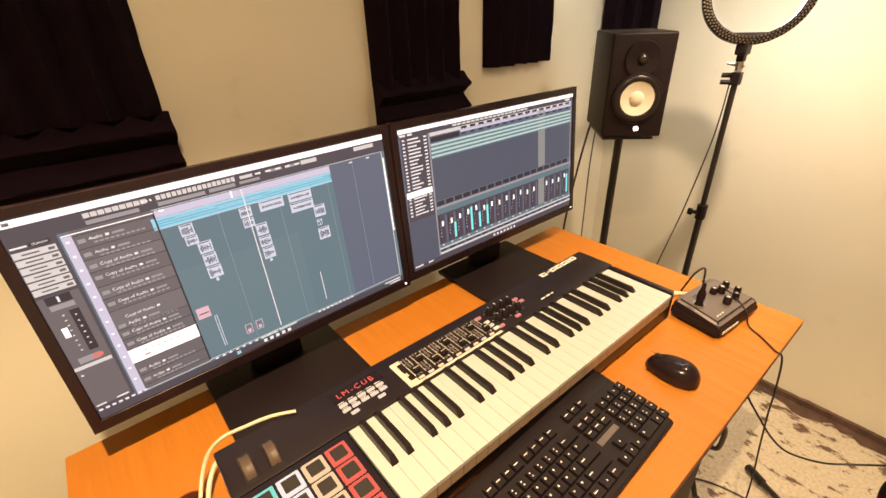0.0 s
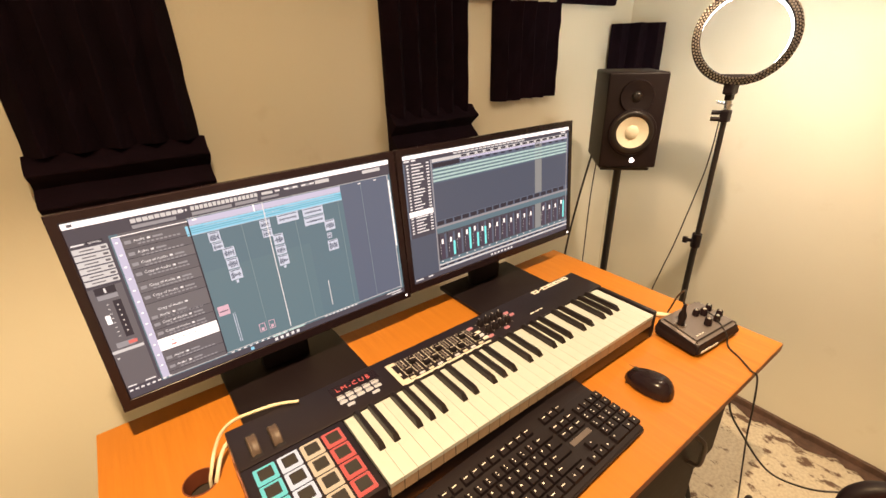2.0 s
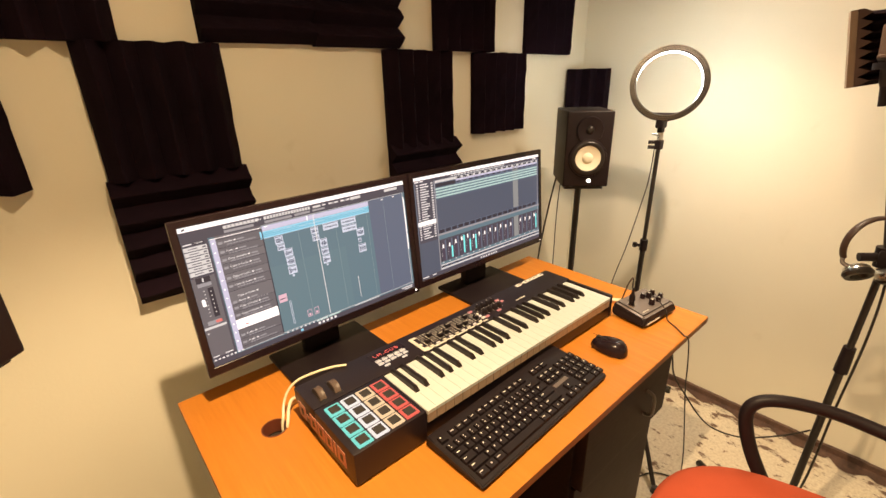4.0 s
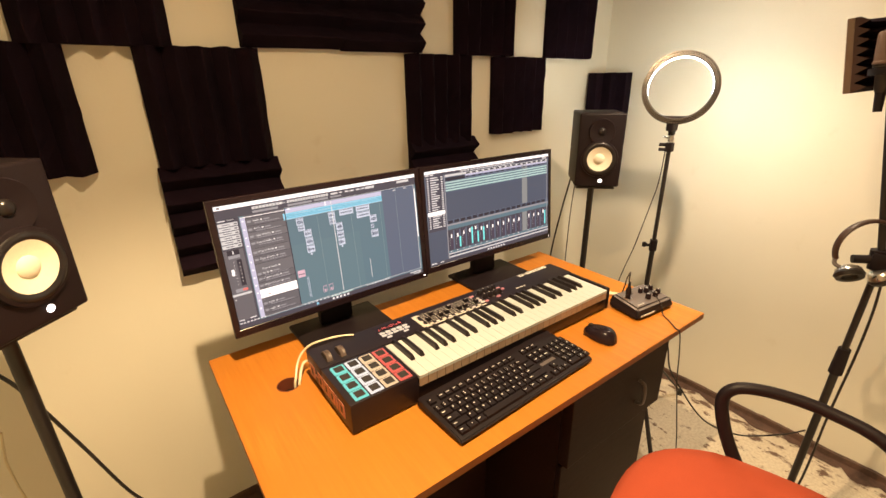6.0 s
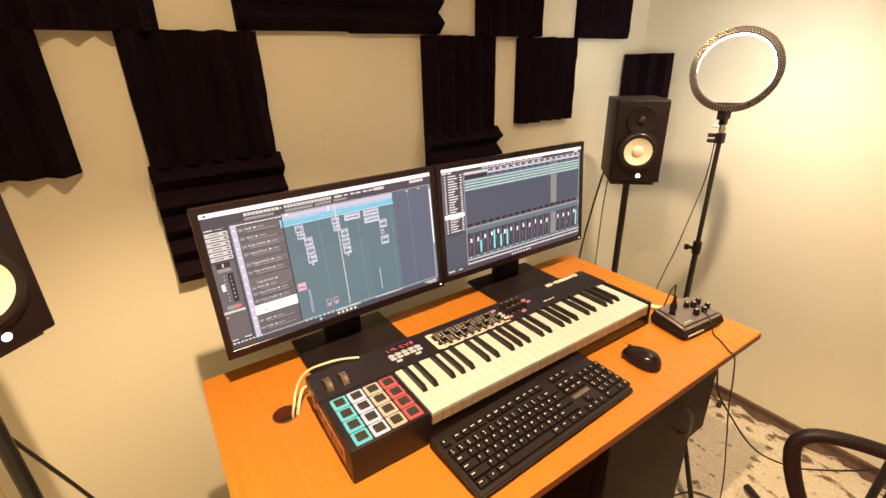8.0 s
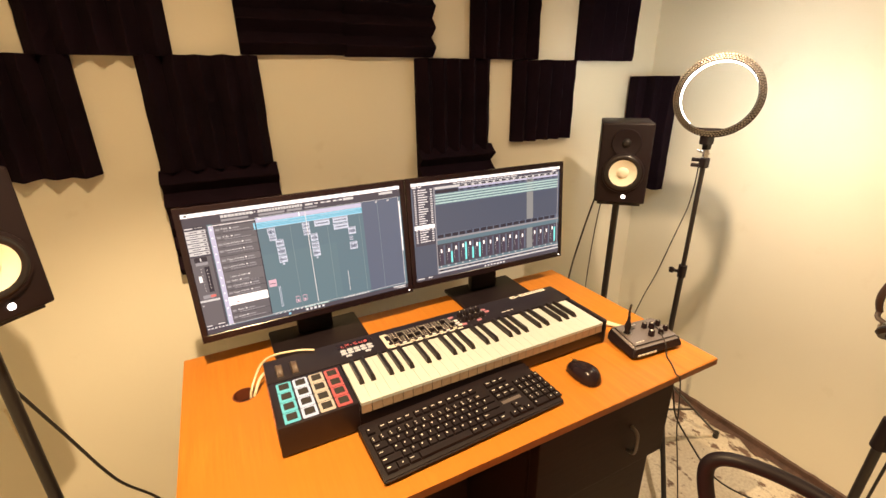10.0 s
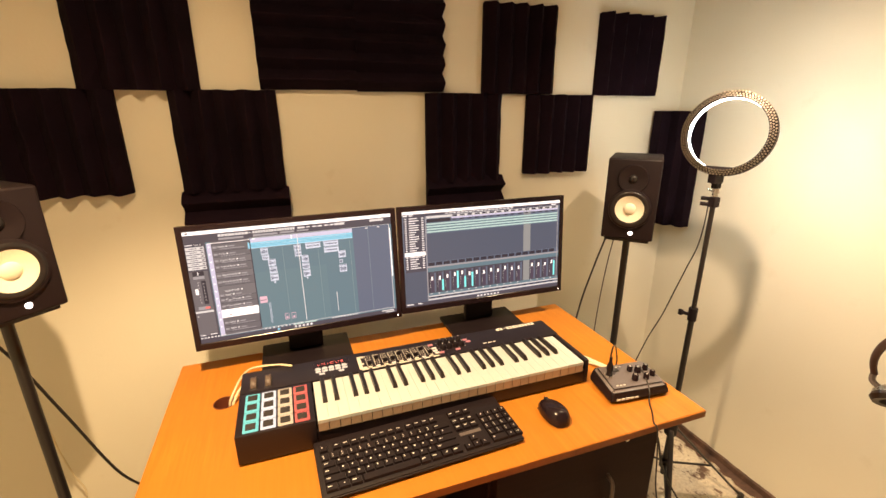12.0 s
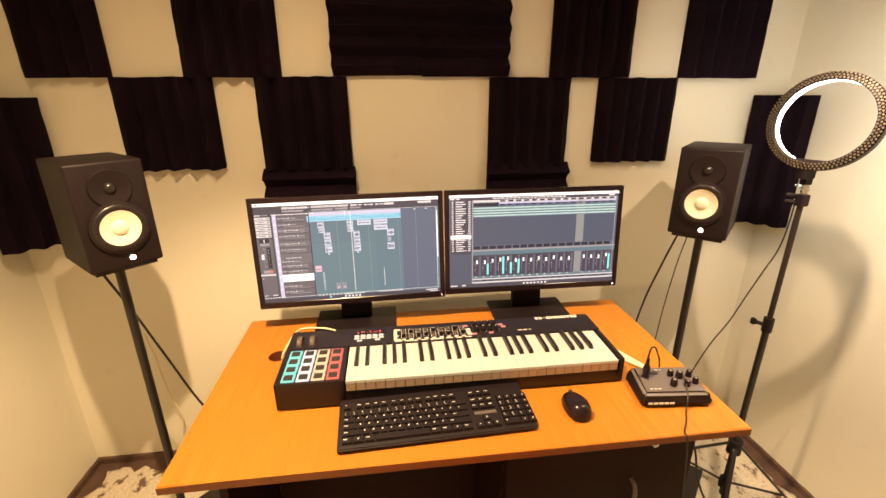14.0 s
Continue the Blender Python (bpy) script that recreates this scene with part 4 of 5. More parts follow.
# ---- computer keyboard ----
def computer_keyboard():
    t = thing("computer_keyboard", "black full-size computer keyboard with white key legends", "keyboard", pose(0.338, 0.283, TOP, 0, 0, 2.3))
    W, D = 0.436, 0.148
    bm = bmesh.new()
    prof = [(0.0, 0.004), (0.0, 0.013), (0.012, 0.016), (0.118, 0.0215), (0.140, 0.026), (D, 0.024), (D, 0.004)]
    a = [bm.verts.new((0, y, z)) for y, z in prof]
    b = [bm.verts.new((W, y, z)) for y, z in prof]
    bm.faces.new(a), bm.faces.new(list(reversed(b)))
    for k in range(len(prof)):
        bm.faces.new((a[k], a[(k + 1) % 7], b[(k + 1) % 7], b[k]))
    bmesh.ops.bevel(bm, geom=[e for e in bm.edges], offset=0.0025, segments=2, affect="EDGES")
    part("case", bm, M["matte"], t, smooth=True)
    for x in (0.03, W - 0.03):
        for y in (0.015, D - 0.02):
            bm = bmesh.new()
            rod(bm, (x, y, 0), (x, y, 0.005), 0.006)
            part("rubber_foot", bm, M["surround"], t)
    made = {}
    u = 0.01895

    def key(x, row, w=1.0, style=0):
        y = (0.0185, 0.0378, 0.0567, 0.0756, 0.0945, 0.1195)[row]
        z = 0.0160 + 0.0052 * (y - 0.012) / 0.106
        code = (round(w, 2), style)
        if code not in made:
            bm = bmesh.new()
            ww = w * u - 0.0016
            vs = [bm.verts.new(p) for p in ((0, 0, 0), (ww, 0, 0), (ww, 0.0172, 0), (0, 0.0172, 0), (0.0014, 0.0012, 0.0055), (ww - 0.0014, 0.0012, 0.0055), (ww - 0.0014, 0.0158, 0.0062), (0.0014, 0.0158, 0.0062))]
            for f in ((3, 2, 1, 0), (4, 5, 6, 7), (0, 1, 5, 4), (1, 2, 6, 5), (2, 3, 7, 6), (3, 0, 4, 7)):
                bm.faces.new([vs[i] for i in f])
            marks = {0: [(0.0042, 0.0094, 0.0028, 0.0030)], 1: [(0.0040, 0.0108, 0.0022, 0.0020), (0.0044, 0.0052, 0.0022, 0.0021)], 2: [(0.0035, 0.0088, min(0.0080, ww - 0.007), 0.0017)], 3: [(ww / 2 - 0.0012, 0.0074, 0.0025, 0.0028)], 4: []}[style]
            for mx, my, mw, mh in marks:
                q = [bm.verts.new(p) for p in ((mx, my, 0.00625), (mx + mw, my, 0.00625), (mx + mw, my + mh, 0.0065), (mx, my + mh, 0.0065))]
                bm.faces.new(q).material_index = 1
            made[code] = part("keycap", bm, (M["matte"], M["legend"]), t, loc=(x, y - 0.0086, z))
        else:
            again("keycap", made[code].data, t, (x, y - 0.0086, z))

    x0 = 0.010
    for k in range(13):
        gap = (0, 1, 1, 1, 1, 1.5, 1.5, 1.5, 1.5, 2, 2, 2, 2)[k] * 0.0085
        key(x0 + k * u + gap, 5, 1, 2 if k else 0)
    for k in range(13):
        key(x0 + k * u, 4, 1, 1)
    key(x0 + 13 * u, 4, 2, 2)
    key(x0, 3, 1.5, 2)
    for k in range(12):
        key(x0 + (1.5 + k) * u, 3)
    key(x0 + 13.5 * u, 3, 1.5, 0)
    key(x0, 2, 1.75, 2)
    for k in range(11):
        key(x0 + (1.75 + k) * u, 2)
    key(x0 + 12.75 * u, 2, 2.25, 2)
    key(x0, 1, 2.25, 2)
    for k in range(10):
        key(x0 + (2.25 + k) * u, 1)
    key(x0 + 12.25 * u, 1, 2.75, 2)
    x = 0.0
    for w, s in ((1.25, 2), (1.25, 3), (1.25, 2), (6.25, 4), (1.25, 2), (1.25, 2), (1.25, 3), (1.25, 2)):
        key(x0 + x * u, 0, w, s)
        x += w
    nav = x0 + 15.35 * u
    for k in range(3):
        key(nav + k * u, 5, 1, 2), key(nav + k * u, 4, 1, 2), key(nav + k * u, 3, 1, 2), key(nav + k * u, 0, 1, 3)
    key(nav + u, 1, 1, 3)
    num = x0 + 18.75 * u
    for r in range(4):
        for c in range(3):
            key(num + c * u, 1 + r, 1, 3 if r == 3 else 1)
    key(num, 0, 2, 0), key(num + 2 * u, 0, 1, 3)
    for r in range(5):
        key(num + 3 * u - 0.0004, r, 0.96, 3)
    bm = bmesh.new()
    box(bm, (nav + 0.004, 0.0525, 0.0180), (nav + 0.055, 0.0625, 0.0190), 0.0004, 1)
    part("maker_plate", bm, M["grey"], t, "plain light bar where the maker's mark stands")
    return t


computer_keyboard()


# ---- mouse ----
def computer_mouse():
    t = thing("computer_mouse", "small glossy black computer mouse beside the keyboard", "mouse", pose(0.884, 0.357, TOP, 0, 0, 4) @ Matrix.Scale(0.96, 4))
    bm = bmesh.new()
    n, rows = 28, []
    for j in range(10):
        s = j / 9
        row = []
        for k in range(n):
            a = 2 * math.pi * k / n
            wx = 0.031 * (1 - 0.12 * math.sin(a)) * math.copysign(abs(math.cos(a)) ** 0.85, math.cos(a))
            wy = 0.0495 * math.copysign(abs(math.sin(a)) ** 0.9, math.sin(a))
            shrink = math.cos(s * math.pi / 2) ** 0.55 if s < 1 else 0.0
            z = 0.003 + 0.033 * math.sin(s * math.pi / 2) * (1 - 0.22 * (wy / 0.0495) * shrink)
            row.append((wx * (0.93 + 0.07 * math.sin(min(1, s * 3) * math.pi / 2)) * shrink, wy * shrink, z))
        rows.append(row)
    vrows = [[bm.verts.new(p) for p in r] for r in rows[:-1]]
    for a, b in zip(vrows, vrows[1:]):
        for k in range(n):
            bm.faces.new((a[k], a[(k + 1) % n], b[(k + 1) % n], b[k]))
    bm.faces.new(vrows[-1]), bm.faces.new(list(reversed(vrows[0])))
    part("shell", bm, M["gloss"], t, smooth=True)
    bm = bmesh.new()
    rod(bm, (-0.003, 0.030, 0.0272), (0.003, 0.030, 0.0272), 0.0075, seg=20)
    part("scroll_wheel", bm, M["rubber"], t, smooth=True)
    bm = bmesh.new()
    box(bm, (-0.0004, 0.012, 0.0322), (0.0004, 0.047, 0.0330))
    part("button_gap", bm, M["surround"], t)
    bm = bmesh.new()
    box(bm, (-0.007, -0.012, 0.0361), (0.007, -0.0095, 0.0366))
    part("maker_mark", bm, M["panel_white"], t)
    bm = bmesh.new()
    box(bm, (-0.02, -0.04, 0), (0.02, 0.04, 0.0032))
    part("glide_foot", bm, M["surround"], t)


computer_mouse()


# ---- audio interface ----
def audio_interface():
    t = thing("audio_interface", "grey and black desktop audio interface with black knobs and plugged leads", "audio interface", pose(1.130, 0.384, TOP, 0, 0, -5.5))
    bm = bmesh.new()
    pts = [(-0.086, -0.052, 0.004), (0.086, -0.052, 0.004), (0.084, 0.055, 0.004), (-0.080, 0.055, 0.004)]
    mid = [(-0.086, -0.053, 0.022), (0.086, -0.053, 0.022), (0.084, 0.056, 0.030), (-0.080, 0.056, 0.030)]
    top = [(-0.076, -0.044, 0.036), (0.076, -0.044, 0.036), (0.074, 0.050, 0.046), (-0.070, 0.050, 0.046)]
    L = [[bm.verts.new(p) for p in row] for row in (pts, mid, top)]
    for a, b in zip(L, L[1:]):
        for k in range(4):
            bm.faces.new((a[k], a[(k + 1) % 4], b[(k + 1) % 4], b[k]))
    bm.faces.new(L[2])
    bm.faces.new(list(reversed(L[0])))
    bmesh.ops.bevel(bm, geom=list(bm.edges), offset=0.006, segments=3, affect="EDGES")
    for f in bm.faces:
        f.normal_update()
        f.material_index = 0 if f.normal.z > 0.72 else 1
    part("case", bm, (M["grey"], M["vinyl"]), t, "grey metal top over dark rounded sides", smooth=True)
    for x in (-0.06, 0.06):
        for y in (-0.035, 0.035):
            bm = bmesh.new()
            rod(bm, (x, y, 0), (x, y, 0.007), 0.007)
            part("rubber_foot", bm, M["surround"], t)
    for x, y, r, h in ((0.004, -0.018, 0.0085, 0.016), (0.030, 0.008, 0.0085, 0.016), (0.036, -0.020, 0.0075, 0.014), (0.056, 0.012, 0.0075, 0.015), (0.060, -0.012, 0.0075, 0.014), (0.012, 0.016, 0.0075, 0.014)):
        z = 0.0365 + 0.010 * (y + 0.044) / 0.094
        bm = bmesh.new()
        lathe(bm, [(0, h), (r * 0.75, h), (r * 0.9, h - 0.002), (r, 0), (0, 0)], 20, Matrix.Translation((x, y, z)))
        k = part("knob", bm, M["gloss"], t, smooth=True)
        bm = bmesh.new()
        lathe(bm, [(0, 0.0008), (r * 0.42, 0.0006), (r * 0.48, 0)], 16, Matrix.Translation((x, y, z + h)))
        part("knob_cap", bm, M["steel"], k)
    for x, y in ((-0.055, -0.030), (-0.045, -0.030), (-0.035, -0.030), (-0.015, 0.035), (-0.005, 0.035)):
        z = 0.0368 + 0.010 * (y + 0.044) / 0.094
        bm = bmesh.new()
        box(bm, (x - 0.003, y - 0.0012, z - 0.001), (x + 0.003, y + 0.0012, z + 0.0006))
        part("printed_mark", bm, M["legend"], t)
    bm = bmesh.new()
    box(bm, (-0.040, 0.020, 0.0418), (-0.015, 0.036, 0.0445), 0.001, 1)
    part("label_plate", bm, M["grey_dark"], t)
    bm = bmesh.new()
    for k in range(5):
        box(bm, (-0.070 + 0.013 * k, -0.0542, 0.0115), (-0.060 + 0.013 * k, -0.0525, 0.0165))
    part("front_mark", bm, M["legend"], t, "plain bars where a name is printed")
    # jack plug standing in its socket
    bm = bmesh.new()
    lathe(bm, [(0.0095, 0), (0.0095, 0.002), (0.0070, 0.004), (0.0070, 0.018), (0.0085, 0.019), (0.0085, 0.030), (0.0045, 0.040), (0.0035, 0.056), (0, 0.056)], 18, Matrix.Translation((-0.052, 0.012, 0.040)))
    part("jack_plug", bm, M["matte"], t, "black jack plug standing upright", smooth=True)
    bm = bmesh.new()
    lathe(bm, [(0.0098, 0), (0.0115, 0), (0.0115, 0.004), (0.0098, 0.004)], 18, Matrix.Translation((-0.052, 0.012, 0.0400)), close=True)
    part("socket_ring", bm, M["steel"], t)
    return t


audio_interface()


# ---- loudspeakers ----
def loudspeaker():
    t = thing("loudspeaker", "black studio loudspeaker with white cone on a stand", "loudspeaker", Matrix(), "studio loudspeakers")
    w, h, d = 0.172, 0.290, 0.222
    bm = bmesh.new()
    box(bm, (-w / 2, 0.0, 0.006), (w / 2, d, h), 0.007, 3)
    part("cabinet", bm, M["vinyl"], t, smooth=True)
    bm = bmesh.new()
    f = pose(0, 0.0, 0.117, 90)
    lathe(bm, [(0.068, -0.001), (0.071, 0.0030), (0.069, 0.0085), (0.062, 0.0100)], 48, f)
    part("trim_ring", bm, M["vinyl"], t, smooth=True)
    bm = bmesh.new()
    lathe(bm, [(0.063, 0.0095), (0.0595, 0.0122), (0.0520, 0.0125), (0.0468, 0.0092)], 48, f)
    part("surround", bm, M["surround"], t, "black rubber surround", smooth=True)
    bm = bmesh.new()
    lathe(bm, [(0.0475, 0.0096), (0.041, 0.0074), (0.028, 0.0034), (0.0200, 0.0016)], 48, f)
    lathe(bm, [(0.0200, 0.0016), (0.0197, 0.0040), (0.0158, 0.0072), (0.0085, 0.0096), (0, 0.0102)], 48, f)
    part("woofer_cone", bm, M["cone"], t, "cream white paper cone with dome", smooth=True)
    # shallow horn with a dome tweeter
    g = pose(0, 0.0, 0.222, 90)
    bm = bmesh.new()
    lathe(bm, [(0.050, -0.0004), (0.047, 0.0060), (0.040, 0.0050), (0.026, 0.0022), (0.015, 0.0010)], 40, g)
    part("waveguide", bm, M["vinyl"], t, smooth=True)
    bm = bmesh.new()
    lathe(bm, [(0.015, 0.0010), (0.0125, 0.0060), (0.007, 0.0090), (0, 0.0102)], 28, g)
    part("tweeter_dome", bm, M["surround"], t, smooth=True)
    bm = bmesh.new()
    lathe(bm, [(0, 0.0025), (0.0062, 0.0022), (0.0072, 0.0005), (0.0075, -0.001)], 24, pose(0.012, 0, 0.030, 90))
    part("power_light", bm, M["led_white"], t, "round white glowing mark", smooth=True)
    bm = bmesh.new()
    box(bm, (-0.012, -0.0006, 0.046), (0.010, 0.001, 0.0475))
    part("port_mark", bm, M["grey_dark"], t)
    for x in (-0.06, 0.06):
        for y in (0.03, d - 0.03):
            bm = bmesh.new()
            rod(bm, (x, y, 0), (x, y, 0.008), 0.009)
            part("rubber_foot", bm, M["surround"], t)
    return t


def speaker_stand():
    t = thing("speaker_stand", "black steel loudspeaker stand with a single pole", "speaker stand", Matrix(), "loudspeaker stands")
    hgt = 1.112
    bm = bmesh.new()
    rod(bm, (0, 0, 0.05), (0, 0, hgt - 0.008), 0.0128)
    part("pole", bm, M["pole"], t, smooth=True)
    bm = bmesh.new()
    box(bm, (-0.075, -0.085, hgt - 0.0085), (0.075, 0.085, hgt), 0.002)
    part("top_plate", bm, M["pole"], t)
    bm = bmesh.new()
    box(bm, (-0.17, -0.16, 0), (0.17, 0.16, 0.012), 0.004)
    part("base_plate", bm, M["pole"], t)
    bm = bmesh.new()
    rod(bm, (0, 0, 0.0125), (0, 0, 0.06), 0.03, 0.02)
    part("socket", bm, M["pole"], t, smooth=True)
    return t


SPR, SPL = (1.461, 0.814), (-0.241, 0.757)
n45 = math.sqrt(0.5)
spk = loudspeaker()
spk.matrix_basis = pose(SPR[0], SPR[1], 1.112, 0, 0, -45)
copy_thing(spk, pose(SPL[0], SPL[1], 1.120, 0, 0, 46))
std = speaker_stand()
std.matrix_basis = pose(SPR[0] + 0.108 * n45, SPR[1] + 0.108 * n45, 0, 0, 0, -45)
left_stand = copy_thing(std, pose(SPL[0] - 0.108 * n45, SPL[1] + 0.108 * n45, 0, 0, 0, 46))
left_stand.scale = (1, 1, 1.120 / 1.112)


# ---- ring lamp on its stand ----
def ring_lamp():
    t = thing("ring_lamp", "black ring light on a tripod stand, glowing towards the wall", "lamp", pose(1.612, 0.619, 0))
    ctr = pose(0.0, -0.002, 1.491, 90, 0, -64) @ pose(0, 0, 0, -9.5, 0, 0)
    R, r = 0.1260, 0.1052
    bm = bmesh.new()
    lathe(bm, [(r, 0.005), (r, 0.0125), (r + 0.003, 0.015), (R - 0.006, 0.013), (R, 0.008), (R, -0.018), (R - 0.003, -0.020), (R - 0.003, -0.004)], 72, ctr, close=True)
    box(bm, (-0.046, -0.114, -0.003), (0.046, -0.098, 0.0135), 0.002, m=ctr)
    shell = part("ring_housing", bm, M["matte"], t, "black vented ring housing", smooth=True)
    # rows of raised cooling ribs round the back
    bm = bmesh.new()
    for k in range(84):
        a = 2 * math.pi * k / 84
        for j in range(3):
            rr = r + 0.0048 + 0.0062 * j
            aa = a + (0.5 if j % 2 else 0) * 2 * math.pi / 84
            box(bm, (-0.0024, -0.0024, 0), (0.0024, 0.0024, 0.0034), m=ctr @ pose(rr * math.cos(aa), rr * math.sin(aa), 0.0132 + 0.0010 * (j < 1), 0, 0, math.degrees(aa) + 45))
    part("vent_studs", bm, M["stud"], shell, "rows of small shiny vent studs", smooth=False)
    bm = bmesh.new()
    lathe(bm, [(r + 0.0003, 0.0042), (r + 0.0003, -0.0205), (r + 0.0040, -0.0225), (R - 0.0070, -0.0220), (R - 0.0042, -0.0185), (R - 0.0042, -0.0045)], 72, ctr, close=True)
    part("diffuser", bm, M["led_ring"], t, "glowing white diffuser ring", smooth=True)
    bm = bmesh.new()
    box(bm, (-0.034, -0.018, 1.342), (0.004, 0.010, 1.374), 0.005)
    box(bm, (-0.016, -0.010, 1.325), (0.008, 0.008, 1.347), 0.003)
    part("ring_foot", bm, M["matte"], t)
    bm = bmesh.new()
    rod(bm, (0, 0, 1.300), (0, 0, 1.328), 0.009)
    rod(bm, (0, -0.012, 1.312), (0, 0.030, 1.318), 0.004)
    part("ball_head", bm, M["steel"], t, smooth=True)
    bm = bmesh.new()
    box(bm, (-0.013, -0.012, 1.264), (0.013, 0.012, 1.298), 0.004)
    clamp = part("clamp", bm, M["matte"], t)
    for z in (1.272, 1.290):
        bm = bmesh.new()
        rod(bm, (-0.008, 0.010, z), (-0.018, 0.032, z), 0.0065)
        part("clamp_knob", bm, M["matte"], clamp, smooth=True)
    bm = bmesh.new()
    rod(bm, (0, 0, 0.90), (0, 0, 1.265), 0.0078)
    part("upper_pole", bm, M["pole"], t, smooth=True)
    bm = bmesh.new()
    rod(bm, (0, 0, 0.20), (0, 0, 0.905), 0.0098)
    part("lower_pole", bm, M["pole"], t, smooth=True)
    bm = bmesh.new()
    rod(bm, (0, 0, 0.865), (0, 0, 0.91), 0.0145)
    col = part("collar", bm, M["matte"], t, smooth=True)
    bm = bmesh.new()
    rod(bm, (-0.010, 0.008, 0.886), (-0.030, 0.020, 0.892), 0.006)
    box(bm, (-0.038, 0.014, 0.882), (-0.026, 0.028, 0.902), 0.003)
    part("collar_knob", bm, M["matte"], col, smooth=True)
    bm = bmesh.new()
    rod(bm, (0, 0, 0.39), (0, 0, 0.44), 0.022)
    part("leg_hub", bm, M["matte"], t, smooth=True)
    bm = bmesh.new()
    rod(bm, (0, 0, 0.235), (0, 0, 0.27), 0.019)
    part("brace_hub", bm, M["matte"], t, smooth=True)
    for a in (-11, 109, 229):
        c, s = math.cos(radians(a)), math.sin(radians(a))
        bm = bmesh.new()
        tube(bm, [(0.018 * c, 0.018 * s, 0.415), (0.392 * c, 0.392 * s, 0.012)], 0.009, 10, 0, flat=0.55)
        leg = part("leg", bm, M["pole"], t, smooth=True)
        bm = bmesh.new()
        tube(bm, [(0.015 * c, 0.015 * s, 0.252), (0.205 * c, 0.205 * s, 0.206)], 0.006, 8, 0, flat=0.5)
        part("brace", bm, M["pole"], t, smooth=True)
        bm = bmesh.new()
        rod(bm, (0.384 * c, 0.384 * s, 0.0), (0.386 * c, 0.386 * s, 0.03), 0.012)
        part("rubber_foot", bm, M["surround"], leg, smooth=True)
    return t


ring_lamp()

# ---- microphone stand with shield, microphone and headphones ----
MIC = (1.402, -0.028)


def mic_stand():
    t = thing("microphone_stand", "black tripod microphone stand with clamps, leaning slightly", "microphone stand", pose(MIC[0], MIC[1], 0))
    at = lambda z: Vector((0.012 + 0.003 * z, -0.006 - 0.024 * z, z)) + Vector((0.0, 0.088, 0)) * max(0, z - 1.09) / 0.38
    bm = bmesh.new()
    rod(bm, at(0.10), at(0.78), 0.0100)
    part("lower_pole", bm, M["pole"], t, smooth=True)
    bm = bmesh.new()
    tube(bm, [at(0.74), at(1.09), at(1.49)], 0.0082, 12, 0)
    part("upper_pole", bm, M["pole"], t, smooth=True)
    bm = bmesh.new()
    rod(bm, at(0.745), at(0.825), 0.0165, 0.0140)
    part("clutch", bm, M["matte"], t, smooth=True)
    bm = bmesh.new()
    rod(bm, at(1.065), at(1.115), 0.021)
    c = at(1.09)
    box(bm, (c.x - 0.026, c.y - 0.034, 1.070), (c.x + 0.026, c.y + 0.016, 1.112), 0.010)
    boss = part("boom_clamp", bm, M["matte"], t, smooth=True)
    bm = bmesh.new()
    rod(bm, (c.x - 0.01, c.y + 0.012, 1.090), (c.x - 0.032, c.y + 0.048, 1.086), 0.011)
    part("clamp_knob", bm, M["matte"], boss, smooth=True)
    bm = bmesh.new()
    rod(bm, at(0.06), at(0.13), 0.030)
    part("leg_hub", bm, M["matte"], t, smooth=True)
    for a in (53, 173, 293):
        cc, s = math.cos(radians(a)), math.sin(radians(a))
        bm = bmesh.new()
        rod(bm, (0.02 * cc, 0.02 * s, 0.09), (0.32 * cc, 0.32 * s, 0.022), 0.010)
        leg = part("leg", bm, M["pole"], t, smooth=True)
        bm = bmesh.new()
        rod(bm, (0.295 * cc, 0.295 * s, 0.0275), (0.360 * cc, 0.360 * s, 0.0165), 0.0145)
        part("rubber_foot", bm, M["surround"], leg, smooth=True)
    return t


mic_stand()


